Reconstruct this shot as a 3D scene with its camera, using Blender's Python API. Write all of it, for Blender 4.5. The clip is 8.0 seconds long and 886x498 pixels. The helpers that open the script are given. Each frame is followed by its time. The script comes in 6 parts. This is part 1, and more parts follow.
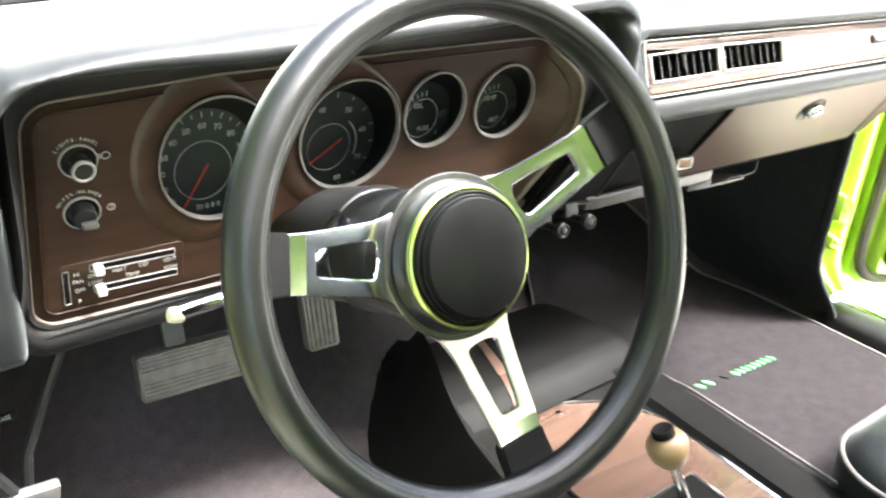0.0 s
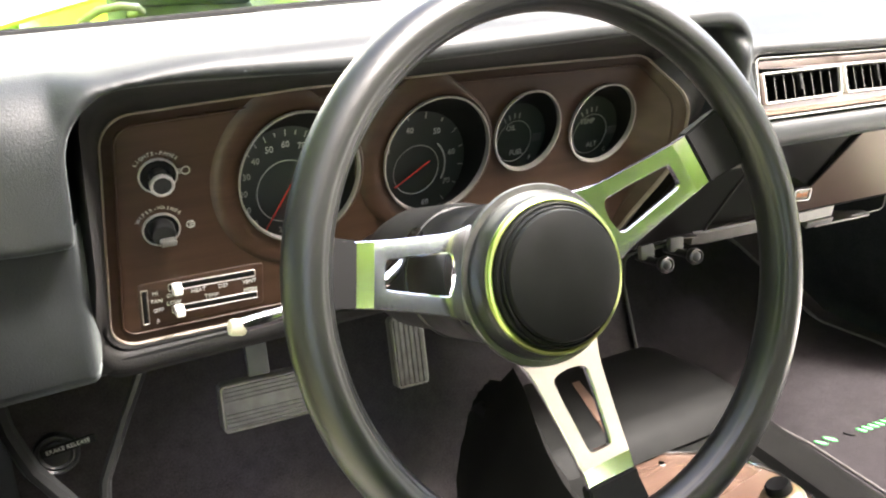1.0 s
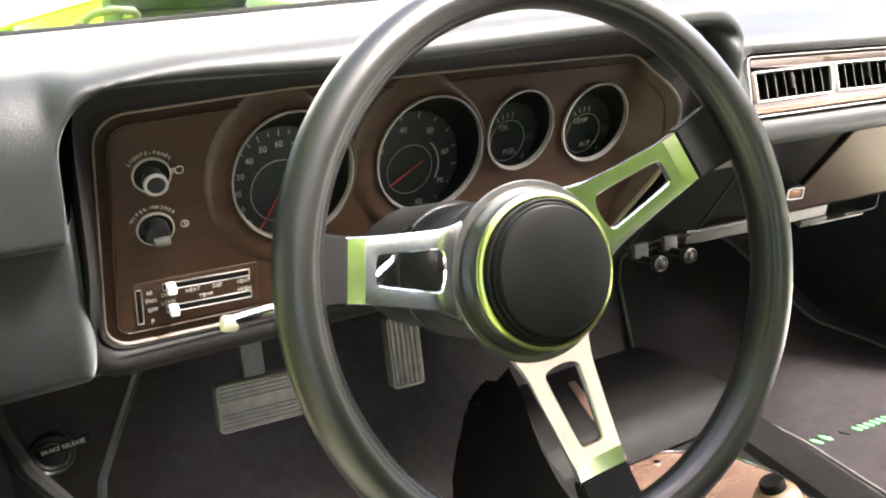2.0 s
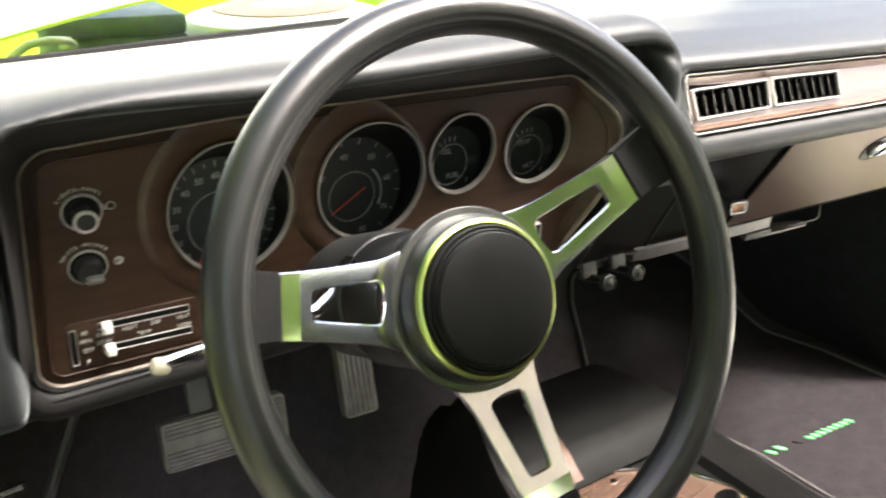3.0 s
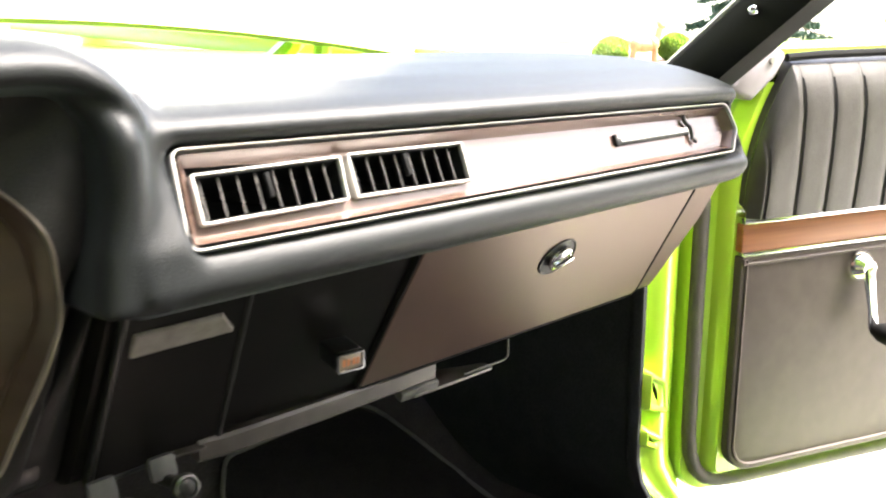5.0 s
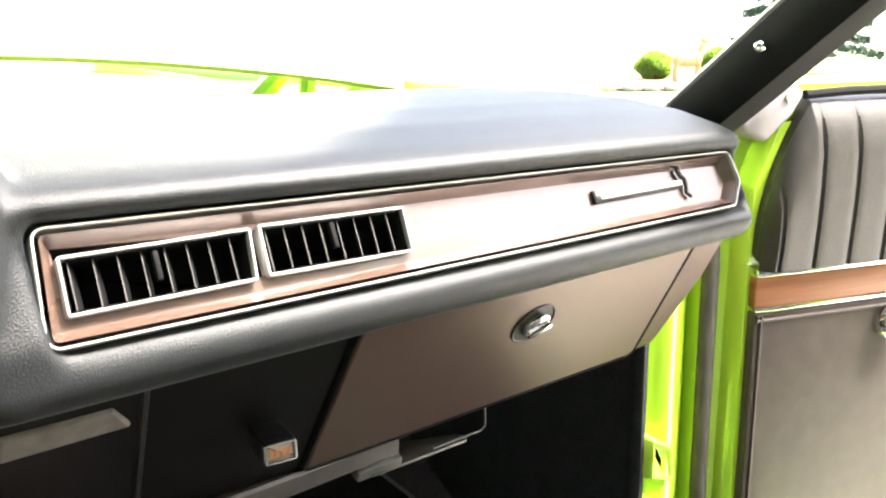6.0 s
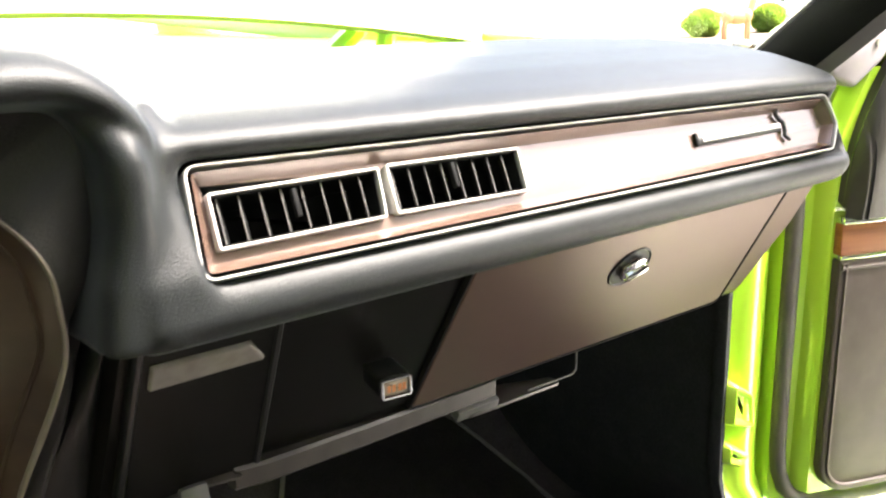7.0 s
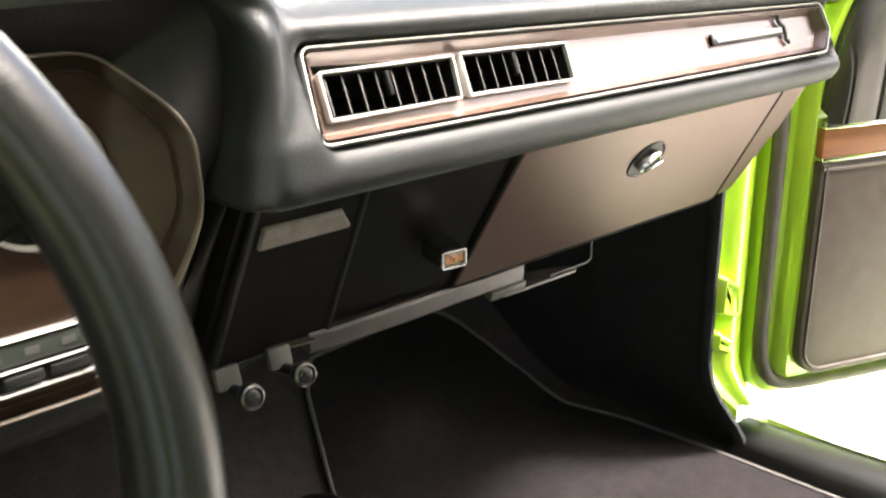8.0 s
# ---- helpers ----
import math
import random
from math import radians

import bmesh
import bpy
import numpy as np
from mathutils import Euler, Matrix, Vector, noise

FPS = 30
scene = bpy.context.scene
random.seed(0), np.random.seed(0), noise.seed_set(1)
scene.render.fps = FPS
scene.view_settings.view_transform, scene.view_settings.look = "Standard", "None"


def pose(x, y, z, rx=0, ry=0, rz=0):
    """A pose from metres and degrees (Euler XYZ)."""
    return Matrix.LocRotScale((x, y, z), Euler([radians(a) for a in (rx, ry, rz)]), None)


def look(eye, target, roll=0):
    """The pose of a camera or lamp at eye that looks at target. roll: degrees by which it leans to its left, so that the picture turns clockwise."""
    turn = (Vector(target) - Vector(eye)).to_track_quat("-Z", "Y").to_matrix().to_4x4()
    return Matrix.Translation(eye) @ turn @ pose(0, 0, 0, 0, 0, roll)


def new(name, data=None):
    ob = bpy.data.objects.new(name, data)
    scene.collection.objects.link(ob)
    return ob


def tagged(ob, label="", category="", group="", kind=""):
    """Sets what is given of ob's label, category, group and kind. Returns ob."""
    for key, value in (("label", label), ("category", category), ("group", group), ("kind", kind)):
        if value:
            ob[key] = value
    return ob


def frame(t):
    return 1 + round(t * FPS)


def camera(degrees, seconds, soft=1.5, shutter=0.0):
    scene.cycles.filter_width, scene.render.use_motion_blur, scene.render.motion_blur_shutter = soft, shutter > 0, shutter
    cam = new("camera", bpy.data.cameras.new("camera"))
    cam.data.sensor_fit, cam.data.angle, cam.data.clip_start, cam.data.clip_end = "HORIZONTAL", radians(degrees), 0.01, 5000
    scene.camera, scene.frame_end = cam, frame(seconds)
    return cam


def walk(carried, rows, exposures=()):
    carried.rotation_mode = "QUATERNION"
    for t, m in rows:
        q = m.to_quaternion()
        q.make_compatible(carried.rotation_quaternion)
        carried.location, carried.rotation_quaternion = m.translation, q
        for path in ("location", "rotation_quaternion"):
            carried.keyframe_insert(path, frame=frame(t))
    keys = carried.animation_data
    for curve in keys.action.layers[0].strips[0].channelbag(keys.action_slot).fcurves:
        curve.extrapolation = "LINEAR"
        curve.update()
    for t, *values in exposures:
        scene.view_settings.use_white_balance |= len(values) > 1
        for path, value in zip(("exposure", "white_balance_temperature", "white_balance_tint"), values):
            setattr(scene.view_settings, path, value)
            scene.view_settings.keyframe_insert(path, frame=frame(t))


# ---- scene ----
cam = camera(53.49, 8.0, soft=2.1, shutter=0.4)
PATH = [
    (0, (-0.1462, 0.0582, 1.1912), (0.9243, 1.4491, 0.2323), 2.91),
    (0.5, (-0.1209, 0.0782, 1.166), (0.8338, 1.5883, 0.2671), 1.59),
    (1, (-0.1144, 0.0735, 1.1494), (0.7797, 1.6428, 0.2905), 0.24),
    (2.5, (-0.111, 0.0667, 1.1461), (0.7986, 1.6361, 0.3039), -0.39),
    (3, (-0.0968, 0.0715, 1.1478), (0.894, 1.608, 0.3368), -0.64),
    (3.5, (-0.061, 0.1316, 1.1029), (1.1647, 1.5035, 0.3183), 1.89),
    (3.9, (0.022, 0.155, 1.0315), (1.3968, 1.4585, 0.3906), 0.47),
    (4, (0.0509, 0.1701, 1.0251), (1.4502, 1.4583, 0.4067), 0.74),
    (4.5, (0.1913, 0.1700, 1.0225), (1.5890, 1.5241, 0.4815), -0.22),
    (5, (0.3200, 0.2120, 1.0255), (1.7130, 1.5600, 0.4964), -0.93),
    (6.3, (0.4333, 0.2398, 1.0457), (1.7358, 1.6733, 0.5472), -1.18),
    (6.5, (0.4201, 0.2507, 1.0405), (1.7077, 1.6930, 0.5335), -1.46),
    (7, (0.3826, 0.2454, 1.0337), (1.6205, 1.7079, 0.4621), -2.23),
    (7.5, (0.3305, 0.2364, 1.0259), (1.5762, 1.6663, 0.3928), -2.47),
    (8, (0.2705, 0.2285, 1.0185), (1.5500, 1.5973, 0.3185), -1.94),
]
walk(cam, [(t, look(eye, target, roll)) for t, eye, target, roll in PATH],
     exposures=[(0, 3.98, 6200, 9), (0.5, 3.82, 6500, 12), (1.0, 3.78, 6550, 13), (2.5, 3.46, 6600, 14), (3.0, 3.08, 6600, 12), (3.5, 3.04, 6600, 11), (4.0, 2.87, 6600, 11), (4.5, 2.95, 6600, 11), (5.0, 3.2, 6500, 11), (6.5, 3.29, 6500, 11), (7.0, 3.25, 6600, 11), (7.5, 3.23, 6650, 12), (8.0, 3.13, 6700, 12)])

# ---- light ----
SUN_ELEVATION, SUN_AZIMUTH = 58.0, 131.0
world = bpy.data.worlds.new("sky")
scene.world = world
world.use_nodes = True
wn = world.node_tree
sky = wn.nodes.new("ShaderNodeTexSky")
sky.sky_type = "NISHITA"
sky.sun_disc = False
sky.sun_elevation = radians(SUN_ELEVATION)
sky.sun_rotation = radians(SUN_AZIMUTH)
sky.air_density, sky.dust_density = 1.0, 6.0
wn.links.new(sky.outputs[0], wn.nodes["Background"].inputs[0])
wn.nodes["Background"].inputs[1].default_value = 0.15
sun = new("sun", bpy.data.lights.new("sun", "SUN"))
sun.data.energy, sun.data.angle, sun.data.color = 3.2, radians(12.0), (1.0, 0.96, 0.9)
sun_dir = Vector((math.sin(radians(SUN_AZIMUTH)) * math.cos(radians(SUN_ELEVATION)),
                  math.cos(radians(SUN_AZIMUTH)) * math.cos(radians(SUN_ELEVATION)),
                  math.sin(radians(SUN_ELEVATION))))
sun.matrix_world = look(sun_dir * 30, (0, 0, 0))


# ---- materials ----
def material(name, color, rough=0.5, metal=0.0, second=None, scale=40.0, bump=0.0, bump_scale=300.0, stretch=(1, 1, 1),
             coat=0.0, spec=0.5, contrast=0.5, rough_var=0.0, wave=0.0):
    m = bpy.data.materials.new(name)
    m.use_nodes = True
    nt = m.node_tree
    b = nt.nodes["Principled BSDF"]
    b.inputs["Roughness"].default_value = rough
    b.inputs["Metallic"].default_value = metal
    b.inputs["Coat Weight"].default_value = coat
    b.inputs["Coat Roughness"].default_value = 0.08
    b.inputs["Specular IOR Level"].default_value = spec
    b.inputs["Base Color"].default_value = (*color, 1)
    tc = nt.nodes.new("ShaderNodeTexCoord")
    mp = nt.nodes.new("ShaderNodeMapping")
    mp.inputs["Scale"].default_value = stretch
    nt.links.new(tc.outputs["Object"], mp.inputs["Vector"])
    if second:
        n1 = nt.nodes.new("ShaderNodeTexNoise")
        n1.inputs["Scale"].default_value = scale
        n1.inputs["Detail"].default_value = 6
        nt.links.new(mp.outputs[0], n1.inputs["Vector"])
        n2 = nt.nodes.new("ShaderNodeTexNoise")
        n2.inputs["Scale"].default_value = scale * 0.13
        nt.links.new(mp.outputs[0], n2.inputs["Vector"])
        add = nt.nodes.new("ShaderNodeMath")
        add.operation = "MULTIPLY_ADD"
        add.inputs[1].default_value = 0.65
        nt.links.new(n1.outputs["Fac"], add.inputs[0])
        half = nt.nodes.new("ShaderNodeMath")
        half.operation = "MULTIPLY"
        half.inputs[1].default_value = 0.35
        nt.links.new(n2.outputs["Fac"], half.inputs[0])
        nt.links.new(half.outputs[0], add.inputs[2])
        ramp = nt.nodes.new("ShaderNodeValToRGB")
        ramp.color_ramp.elements[0].position = 0.5 - 0.5 * (1 - contrast) * 0.6
        ramp.color_ramp.elements[1].position = 0.5 + 0.5 * (1 - contrast) * 0.6
        ramp.color_ramp.elements[0].color = (*color, 1)
        ramp.color_ramp.elements[1].color = (*second, 1)
        nt.links.new(add.outputs[0], ramp.inputs[0])
        nt.links.new(ramp.outputs[0], b.inputs["Base Color"])
        if rough_var:
            rr = nt.nodes.new("ShaderNodeMath")
            rr.operation = "MULTIPLY_ADD"
            rr.inputs[1].default_value = rough_var
            rr.inputs[2].default_value = rough - rough_var / 2
            nt.links.new(n2.outputs["Fac"], rr.inputs[0])
            nt.links.new(rr.outputs[0], b.inputs["Roughness"])
    if bump:
        nb = nt.nodes.new("ShaderNodeTexNoise")
        nb.inputs["Scale"].default_value = bump_scale
        nb.inputs["Detail"].default_value = 4
        nt.links.new(mp.outputs[0] if wave else tc.outputs["Object"], nb.inputs["Vector"])
        bp = nt.nodes.new("ShaderNodeBump")
        bp.inputs["Strength"].default_value = bump
        bp.inputs["Distance"].default_value = 0.002
        nt.links.new(nb.outputs["Fac"], bp.inputs["Height"])
        nt.links.new(bp.outputs[0], b.inputs["Normal"])
    return m


VINYL = material("black_vinyl", (0.0056, 0.0066, 0.0070), 0.48, second=(0.0086, 0.0100, 0.0105), spec=0.24, scale=60, bump=0.22, bump_scale=900, rough_var=0.1)
vb = VINYL.node_tree.nodes["Principled BSDF"]
vb.inputs["Sheen Weight"].default_value, vb.inputs["Sheen Roughness"].default_value = 0.10, 0.35
vb.inputs["Sheen Tint"].default_value = (0.9, 1.0, 1.0, 1)
VINYL_SOFT = material("soft_black_vinyl", (0.007, 0.007, 0.007), 0.5, second=(0.011, 0.0107, 0.0103), spec=0.22, scale=30, bump=0.25, bump_scale=700)
PLASTIC = material("satin_black_plastic", (0.008, 0.0083, 0.0083), 0.38, second=(0.012, 0.0125, 0.0125), spec=0.28, scale=25, bump=0.08, bump_scale=1200, rough_var=0.1)
BLACK = material("matt_black", (0.004, 0.004, 0.004), 0.75, second=(0.007, 0.007, 0.007), spec=0.10, scale=30)
HORN = material("horn_pad", (0.0045, 0.0047, 0.0045), 0.36, second=(0.007, 0.0072, 0.007), spec=0.07, scale=45, bump=0.12, bump_scale=1500)
KICK = material("black_pile", (0.018, 0.0195, 0.020), 0.9, second=(0.03, 0.032, 0.033), spec=0.15, scale=300, bump=0.4, bump_scale=700)
RIM = material("dark_grip_foam", (0.005, 0.0054, 0.0054), 0.30, second=(0.008, 0.0082, 0.008), spec=0.36, scale=45, bump=0.12, bump_scale=1500)
# panel walnut lowered in tone; the shade under the brow is in the colour
WOOD = material("shaded_walnut_print", (0.0165, 0.0089, 0.0054), 0.40, second=(0.034, 0.0185, 0.0116), spec=0.22, scale=55, stretch=(0.12, 1, 1.6), contrast=0.45, bump=0.04, rough_var=0.1)
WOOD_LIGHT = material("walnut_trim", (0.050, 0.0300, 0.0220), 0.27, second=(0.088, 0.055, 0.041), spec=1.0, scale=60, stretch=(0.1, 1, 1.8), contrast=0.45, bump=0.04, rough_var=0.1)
WOOD_DOOR = material("red_walnut", (0.19, 0.06, 0.022), 0.35, second=(0.33, 0.12, 0.045), scale=70, stretch=(0.08, 0.08, 1.8), contrast=0.5)
CHROME = material("chrome", (0.85, 0.85, 0.86), 0.10, 1.0, second=(0.78, 0.78, 0.79), scale=80)
BRUSHED = material("brushed_aluminium", (0.78, 0.78, 0.78), 0.15, 1.0, second=(0.70, 0.70, 0.71), scale=200, stretch=(1, 1, 0.05), bump=0.03)
BEZEL = material("satin_bezel", (0.38, 0.37, 0.35), 0.40, 0.6, second=(0.37, 0.36, 0.34), scale=80)
EDGING = material("dull_edging", (0.175, 0.148, 0.125), 0.46, 0.4, second=(0.13, 0.11, 0.092), scale=80)
GAUGERIM = material("dull_chrome", (0.29, 0.28, 0.265), 0.38, 0.6, second=(0.24, 0.23, 0.215), scale=80)
HUBMETAL = material("darkened_brushed_metal", (0.10, 0.10, 0.098), 0.36, 1.0, second=(0.08, 0.08, 0.078), scale=160, bump=0.03)
# chrome ring: the greenery it would mirror is tinted into the metal
RINGMETAL = material("ring_green_reflection", (0.34, 0.40, 0.13), 0.28, 1.0, second=(0.30, 0.36, 0.11), scale=90)
# black set below real plastic; the shade round the console is in the colour
RAMP = material("shade_deepened_black", (0.0035, 0.0035, 0.0033), 0.6, second=(0.006, 0.006, 0.0056), spec=0.08, scale=30, bump=0.15, bump_scale=700)
RAIL = material("bare_rail", (0.020, 0.017, 0.015), 0.42, second=(0.045, 0.039, 0.035), scale=40, rough_var=0.2)
SATIN = material("satin_metal", (0.34, 0.32, 0.29), 0.42, 1.0, second=(0.42, 0.40, 0.37), scale=80)
# the bonnet is lime; this near-white stands in for blown-out sunlight on it
BONNET = material("bonnet_sun_glare", (0.66, 0.70, 0.62), 0.3, second=(0.69, 0.73, 0.65), scale=8, coat=1.0)
GREEN = material("lime_paint", (0.47, 0.75, 0.045), 0.3, second=(0.49, 0.77, 0.049), scale=8, coat=1.0)
CARPET = material("charcoal_carpet", (0.026, 0.022, 0.023), 0.95, second=(0.064, 0.055, 0.057), scale=420, bump=0.9, bump_scale=900, contrast=0.3, spec=0.1)
MAT = material("mat_pile", (0.0072, 0.0065, 0.0070), 0.95, second=(0.0215, 0.0185, 0.0203), scale=380, bump=0.9, bump_scale=800, contrast=0.3, spec=0.1)
RUBBER = material("grey_rubber", (0.05, 0.05, 0.048), 0.6, second=(0.075, 0.072, 0.068), scale=60, bump=0.1)
PEDAL = material("worn_pedal_rubber", (0.095, 0.082, 0.072), 0.5, second=(0.16, 0.148, 0.138), scale=70, bump=0.1)
SEAL = material("seal_rubber", (0.055, 0.050, 0.044), 0.65, second=(0.085, 0.077, 0.068), scale=40)
UPPERPANEL = material("grey_vinyl", (0.030, 0.0275, 0.0245), 0.44, second=(0.040, 0.0365, 0.0325), spec=0.35, scale=50, bump=0.25, bump_scale=700, rough_var=0.1)
GREYPANEL = material("grey_brown_panel", (0.052, 0.040, 0.036), 0.50, second=(0.066, 0.052, 0.047), spec=0.25, scale=50, bump=0.2, bump_scale=900)
# LOWER and GLOVE are one satin finish, as a shaded and a lit copy
LOWER = material("satin_panel_shaded", (0.0035, 0.0034, 0.0031), 0.36, second=(0.0055, 0.0053, 0.0048), spec=0.07, scale=40, bump=0.06, bump_scale=1200)
GLOVE = material("glove_panel_lit", (0.035, 0.0215, 0.0162), 0.34, second=(0.042, 0.0262, 0.0200), spec=1.0, scale=40, bump=0.06, bump_scale=1200)
GLOVE.node_tree.nodes["Principled BSDF"].inputs["Specular Tint"].default_value = (1.0, 0.66, 0.55, 1)
WOOD_LIGHT.node_tree.nodes["Principled BSDF"].inputs["Specular Tint"].default_value = (1.0, 0.89, 0.88, 1)
# black lifted to green-grey: the left-out glass's reflection is in the colour
DIAL = material("dial_face", (0.016, 0.021, 0.018), 0.35, second=(0.02, 0.024, 0.021), scale=30)
CREAM = material("cream_plastic", (0.42, 0.38, 0.30), 0.35)
INK = material("white_ink", (0.30, 0.30, 0.28), 0.5)
WHITE = material("white_plastic", (0.62, 0.61, 0.58), 0.35)
RED = material("red_needle", (0.55, 0.03, 0.02), 0.4)
AMBER = material("amber_digits", (0.40, 0.14, 0.05), 0.4)
DISPLAY = material("pale_display", (0.26, 0.22, 0.18), 0.25)
KNOB = material("tan_knob", (0.18, 0.12, 0.062), 0.28, second=(0.24, 0.165, 0.088), scale=30, coat=0.6)
GREENTHREAD = material("green_thread", (0.07, 0.42, 0.11), 0.7, second=(0.11, 0.52, 0.16), scale=400)
PIPING = material("pale_piping", (0.065, 0.061, 0.058), 0.45, second=(0.095, 0.090, 0.086), scale=60)
CONCRETE = material("concrete", (0.58, 0.56, 0.53), 0.85, second=(0.68, 0.66, 0.63), scale=6, bump=0.3, bump_scale=60)
LAWN = material("lawn", (0.15, 0.17, 0.08), 0.9, second=(0.22, 0.23, 0.12), scale=5, bump=0.6, bump_scale=40)
LEAF = material("leaf", (0.08, 0.15, 0.02), 0.6, second=(0.12, 0.21, 0.03), scale=9)
# light shines through the thin leaves
lt = LEAF.node_tree
through_leaf, leaf_mix = lt.nodes.new("ShaderNodeBsdfTranslucent"), lt.nodes.new("ShaderNodeMixShader")
through_leaf.inputs["Color"].default_value = (0.30, 0.46, 0.05, 1)
leaf_mix.inputs[0].default_value = 0.55
lt.links.new(lt.nodes["Principled BSDF"].outputs[0], leaf_mix.inputs[1])
lt.links.new(through_leaf.outputs[0], leaf_mix.inputs[2])
lt.links.new(leaf_mix.outputs[0], lt.nodes["Material Output"].inputs[0])
SPRUCE = material("spruce_needles", (0.03, 0.068, 0.04), 0.7, second=(0.055, 0.11, 0.066), scale=9)
BARK = material("bark", (0.09, 0.065, 0.045), 0.9, second=(0.15, 0.11, 0.08), scale=20, bump=0.5, bump_scale=60)
BATTERY = material("grey_case", (0.075, 0.088, 0.082), 0.55, second=(0.12, 0.14, 0.13), scale=30, rough_var=0.15)
DECAL = material("faded_orange", (0.55, 0.20, 0.10), 0.45, second=(0.62, 0.28, 0.16), scale=20)
DEER = material("painted_resin", (0.40, 0.20, 0.09), 0.6, second=(0.50, 0.27, 0.13), scale=8)
SIDING = material("cream_siding", (0.76, 0.74, 0.68), 0.7, second=(0.82, 0.80, 0.74), scale=3)
ROOFING = material("grey_shingle", (0.20, 0.19, 0.18), 0.9, second=(0.27, 0.26, 0.25), scale=12, bump=0.4, bump_scale=40)
STONE = material("bed_stone", (0.28, 0.26, 0.24), 0.85, second=(0.38, 0.36, 0.33), scale=14, bump=0.5, bump_scale=50)
MULCH = material("mulch", (0.12, 0.08, 0.05), 0.95, second=(0.20, 0.14, 0.09), scale=30, bump=0.6, bump_scale=60)
HEADLINER = material("headliner", (0.28, 0.26, 0.24), 0.9, second=(0.34, 0.32, 0.29), scale=60, bump=0.2, bump_scale=400)
WINDOWPANE = material("window_pane", (0.05, 0.06, 0.07), 0.08, coat=0.5)
MIRRORGLASS = material("corner_plate", (0.19, 0.17, 0.18), 0.35, second=(0.26, 0.23, 0.25), scale=40)


# ---- helpers for meshes ----
def finish(bm, smooth=True, angle=40):
    bmesh.ops.recalc_face_normals(bm, faces=bm.faces)
    for f in bm.faces:
        f.smooth = smooth
    if smooth:
        lim = radians(angle)
        for e in bm.edges:
            if len(e.link_faces) == 2 and e.calc_face_angle(0) > lim:
                e.smooth = False


def part(name, bm, mat, parent=None, label="", smooth=True, angle=40):
    finish(bm, smooth, angle)
    me = bpy.data.meshes.new(name)
    bm.to_mesh(me)
    bm.free()
    me.materials.append(mat)
    ob = new(name, me)
    if parent:
        ob.parent = parent
        ob.matrix_parent_inverse = Matrix.Translation(-WORLD_OF[parent.name])
        WORLD_OF[ob.name] = WORLD_OF[parent.name]
        if parent.data:
            ob.matrix_parent_inverse = Matrix.Identity(4)
    else:
        WORLD_OF[ob.name] = Vector((0, 0, 0))
    if label:
        tagged(ob, label=label)
    return ob


WORLD_OF = {}


def thing(name, base, label, category, group="", kind=""):
    ob = new(name)
    ob.empty_display_size = 0.05
    ob.location = base
    WORLD_OF[ob.name] = Vector(base)
    return tagged(ob, label, category, group, kind)


def solo(name, bm, mat, label, category, group="", kind="", smooth=True, angle=40):
    return tagged(part(name, bm, mat, None, "", smooth, angle), label, category, group, kind)


def axes(origin, u, v):
    """A frame: u to the right, v up, w = u x v out of the face."""
    u, v = Vector(u).normalized(), Vector(v)
    v = (v - u * v.dot(u)).normalized()
    w = u.cross(v)
    m = Matrix.Identity(4)
    for i in range(3):
        m[i][0], m[i][1], m[i][2], m[i][3] = u[i], v[i], w[i], origin[i]
    return m


I4 = Matrix.Identity(4)


def loft(bm, loops, m=I4, closed=True, cap_first=False, cap_last=False):
    rows = [[bm.verts.new(m @ Vector(p)) for p in loop] for loop in loops]
    n = len(rows[0])
    for a, b in zip(rows, rows[1:]):
        for i in range(n if closed else n - 1):
            j = (i + 1) % n
            bm.faces.new((a[i], a[j], b[j], b[i]))
    if cap_first:
        bm.faces.new(rows[0])
    if cap_last:
        bm.faces.new(rows[-1])
    return bm


def B():
    return bmesh.new()


def box(bm, size, m=I4, bevel=0.0, segs=2):
    x, y, z = (s / 2 for s in size)
    g = bmesh.ops.create_cube(bm, size=1.0, matrix=m @ Matrix.Diagonal((*size, 1)))
    if bevel:
        vs = set(g["verts"])
        es = [e for e in bm.edges if e.verts[0] in vs and e.verts[1] in vs]
        bmesh.ops.bevel(bm, geom=es, offset=bevel, segments=segs, profile=0.5, affect="EDGES")
    return bm


def tube(bm, pts, r, n=10, closed=False, flat=1.0, m=I4):
    pts = [m @ Vector(p) for p in pts]
    k = len(pts)
    loops = []
    prev = None
    for i, p in enumerate(pts):
        if closed:
            t = pts[(i + 1) % k] - pts[i - 1]
        else:
            t = pts[min(i + 1, k - 1)] - pts[max(i - 1, 0)]
        t.normalize()
        if prev is None:
            a = Vector((0, 0, 1)) if abs(t.z) < 0.9 else Vector((1, 0, 0))
            a = (a - t * a.dot(t)).normalized()
        else:
            a = (prev - t * prev.dot(t)).normalized()
        prev = a
        b = t.cross(a)
        loops.append([p + a * (r * math.cos(2 * math.pi * j / n)) + b * (r * flat * math.sin(2 * math.pi * j / n)) for j in range(n)])
    if closed:
        loops.append(loops[0])
    loft(bm, loops, cap_first=not closed, cap_last=not closed)
    if closed:
        bmesh.ops.remove_doubles(bm, verts=bm.verts, dist=1e-6)
    return bm


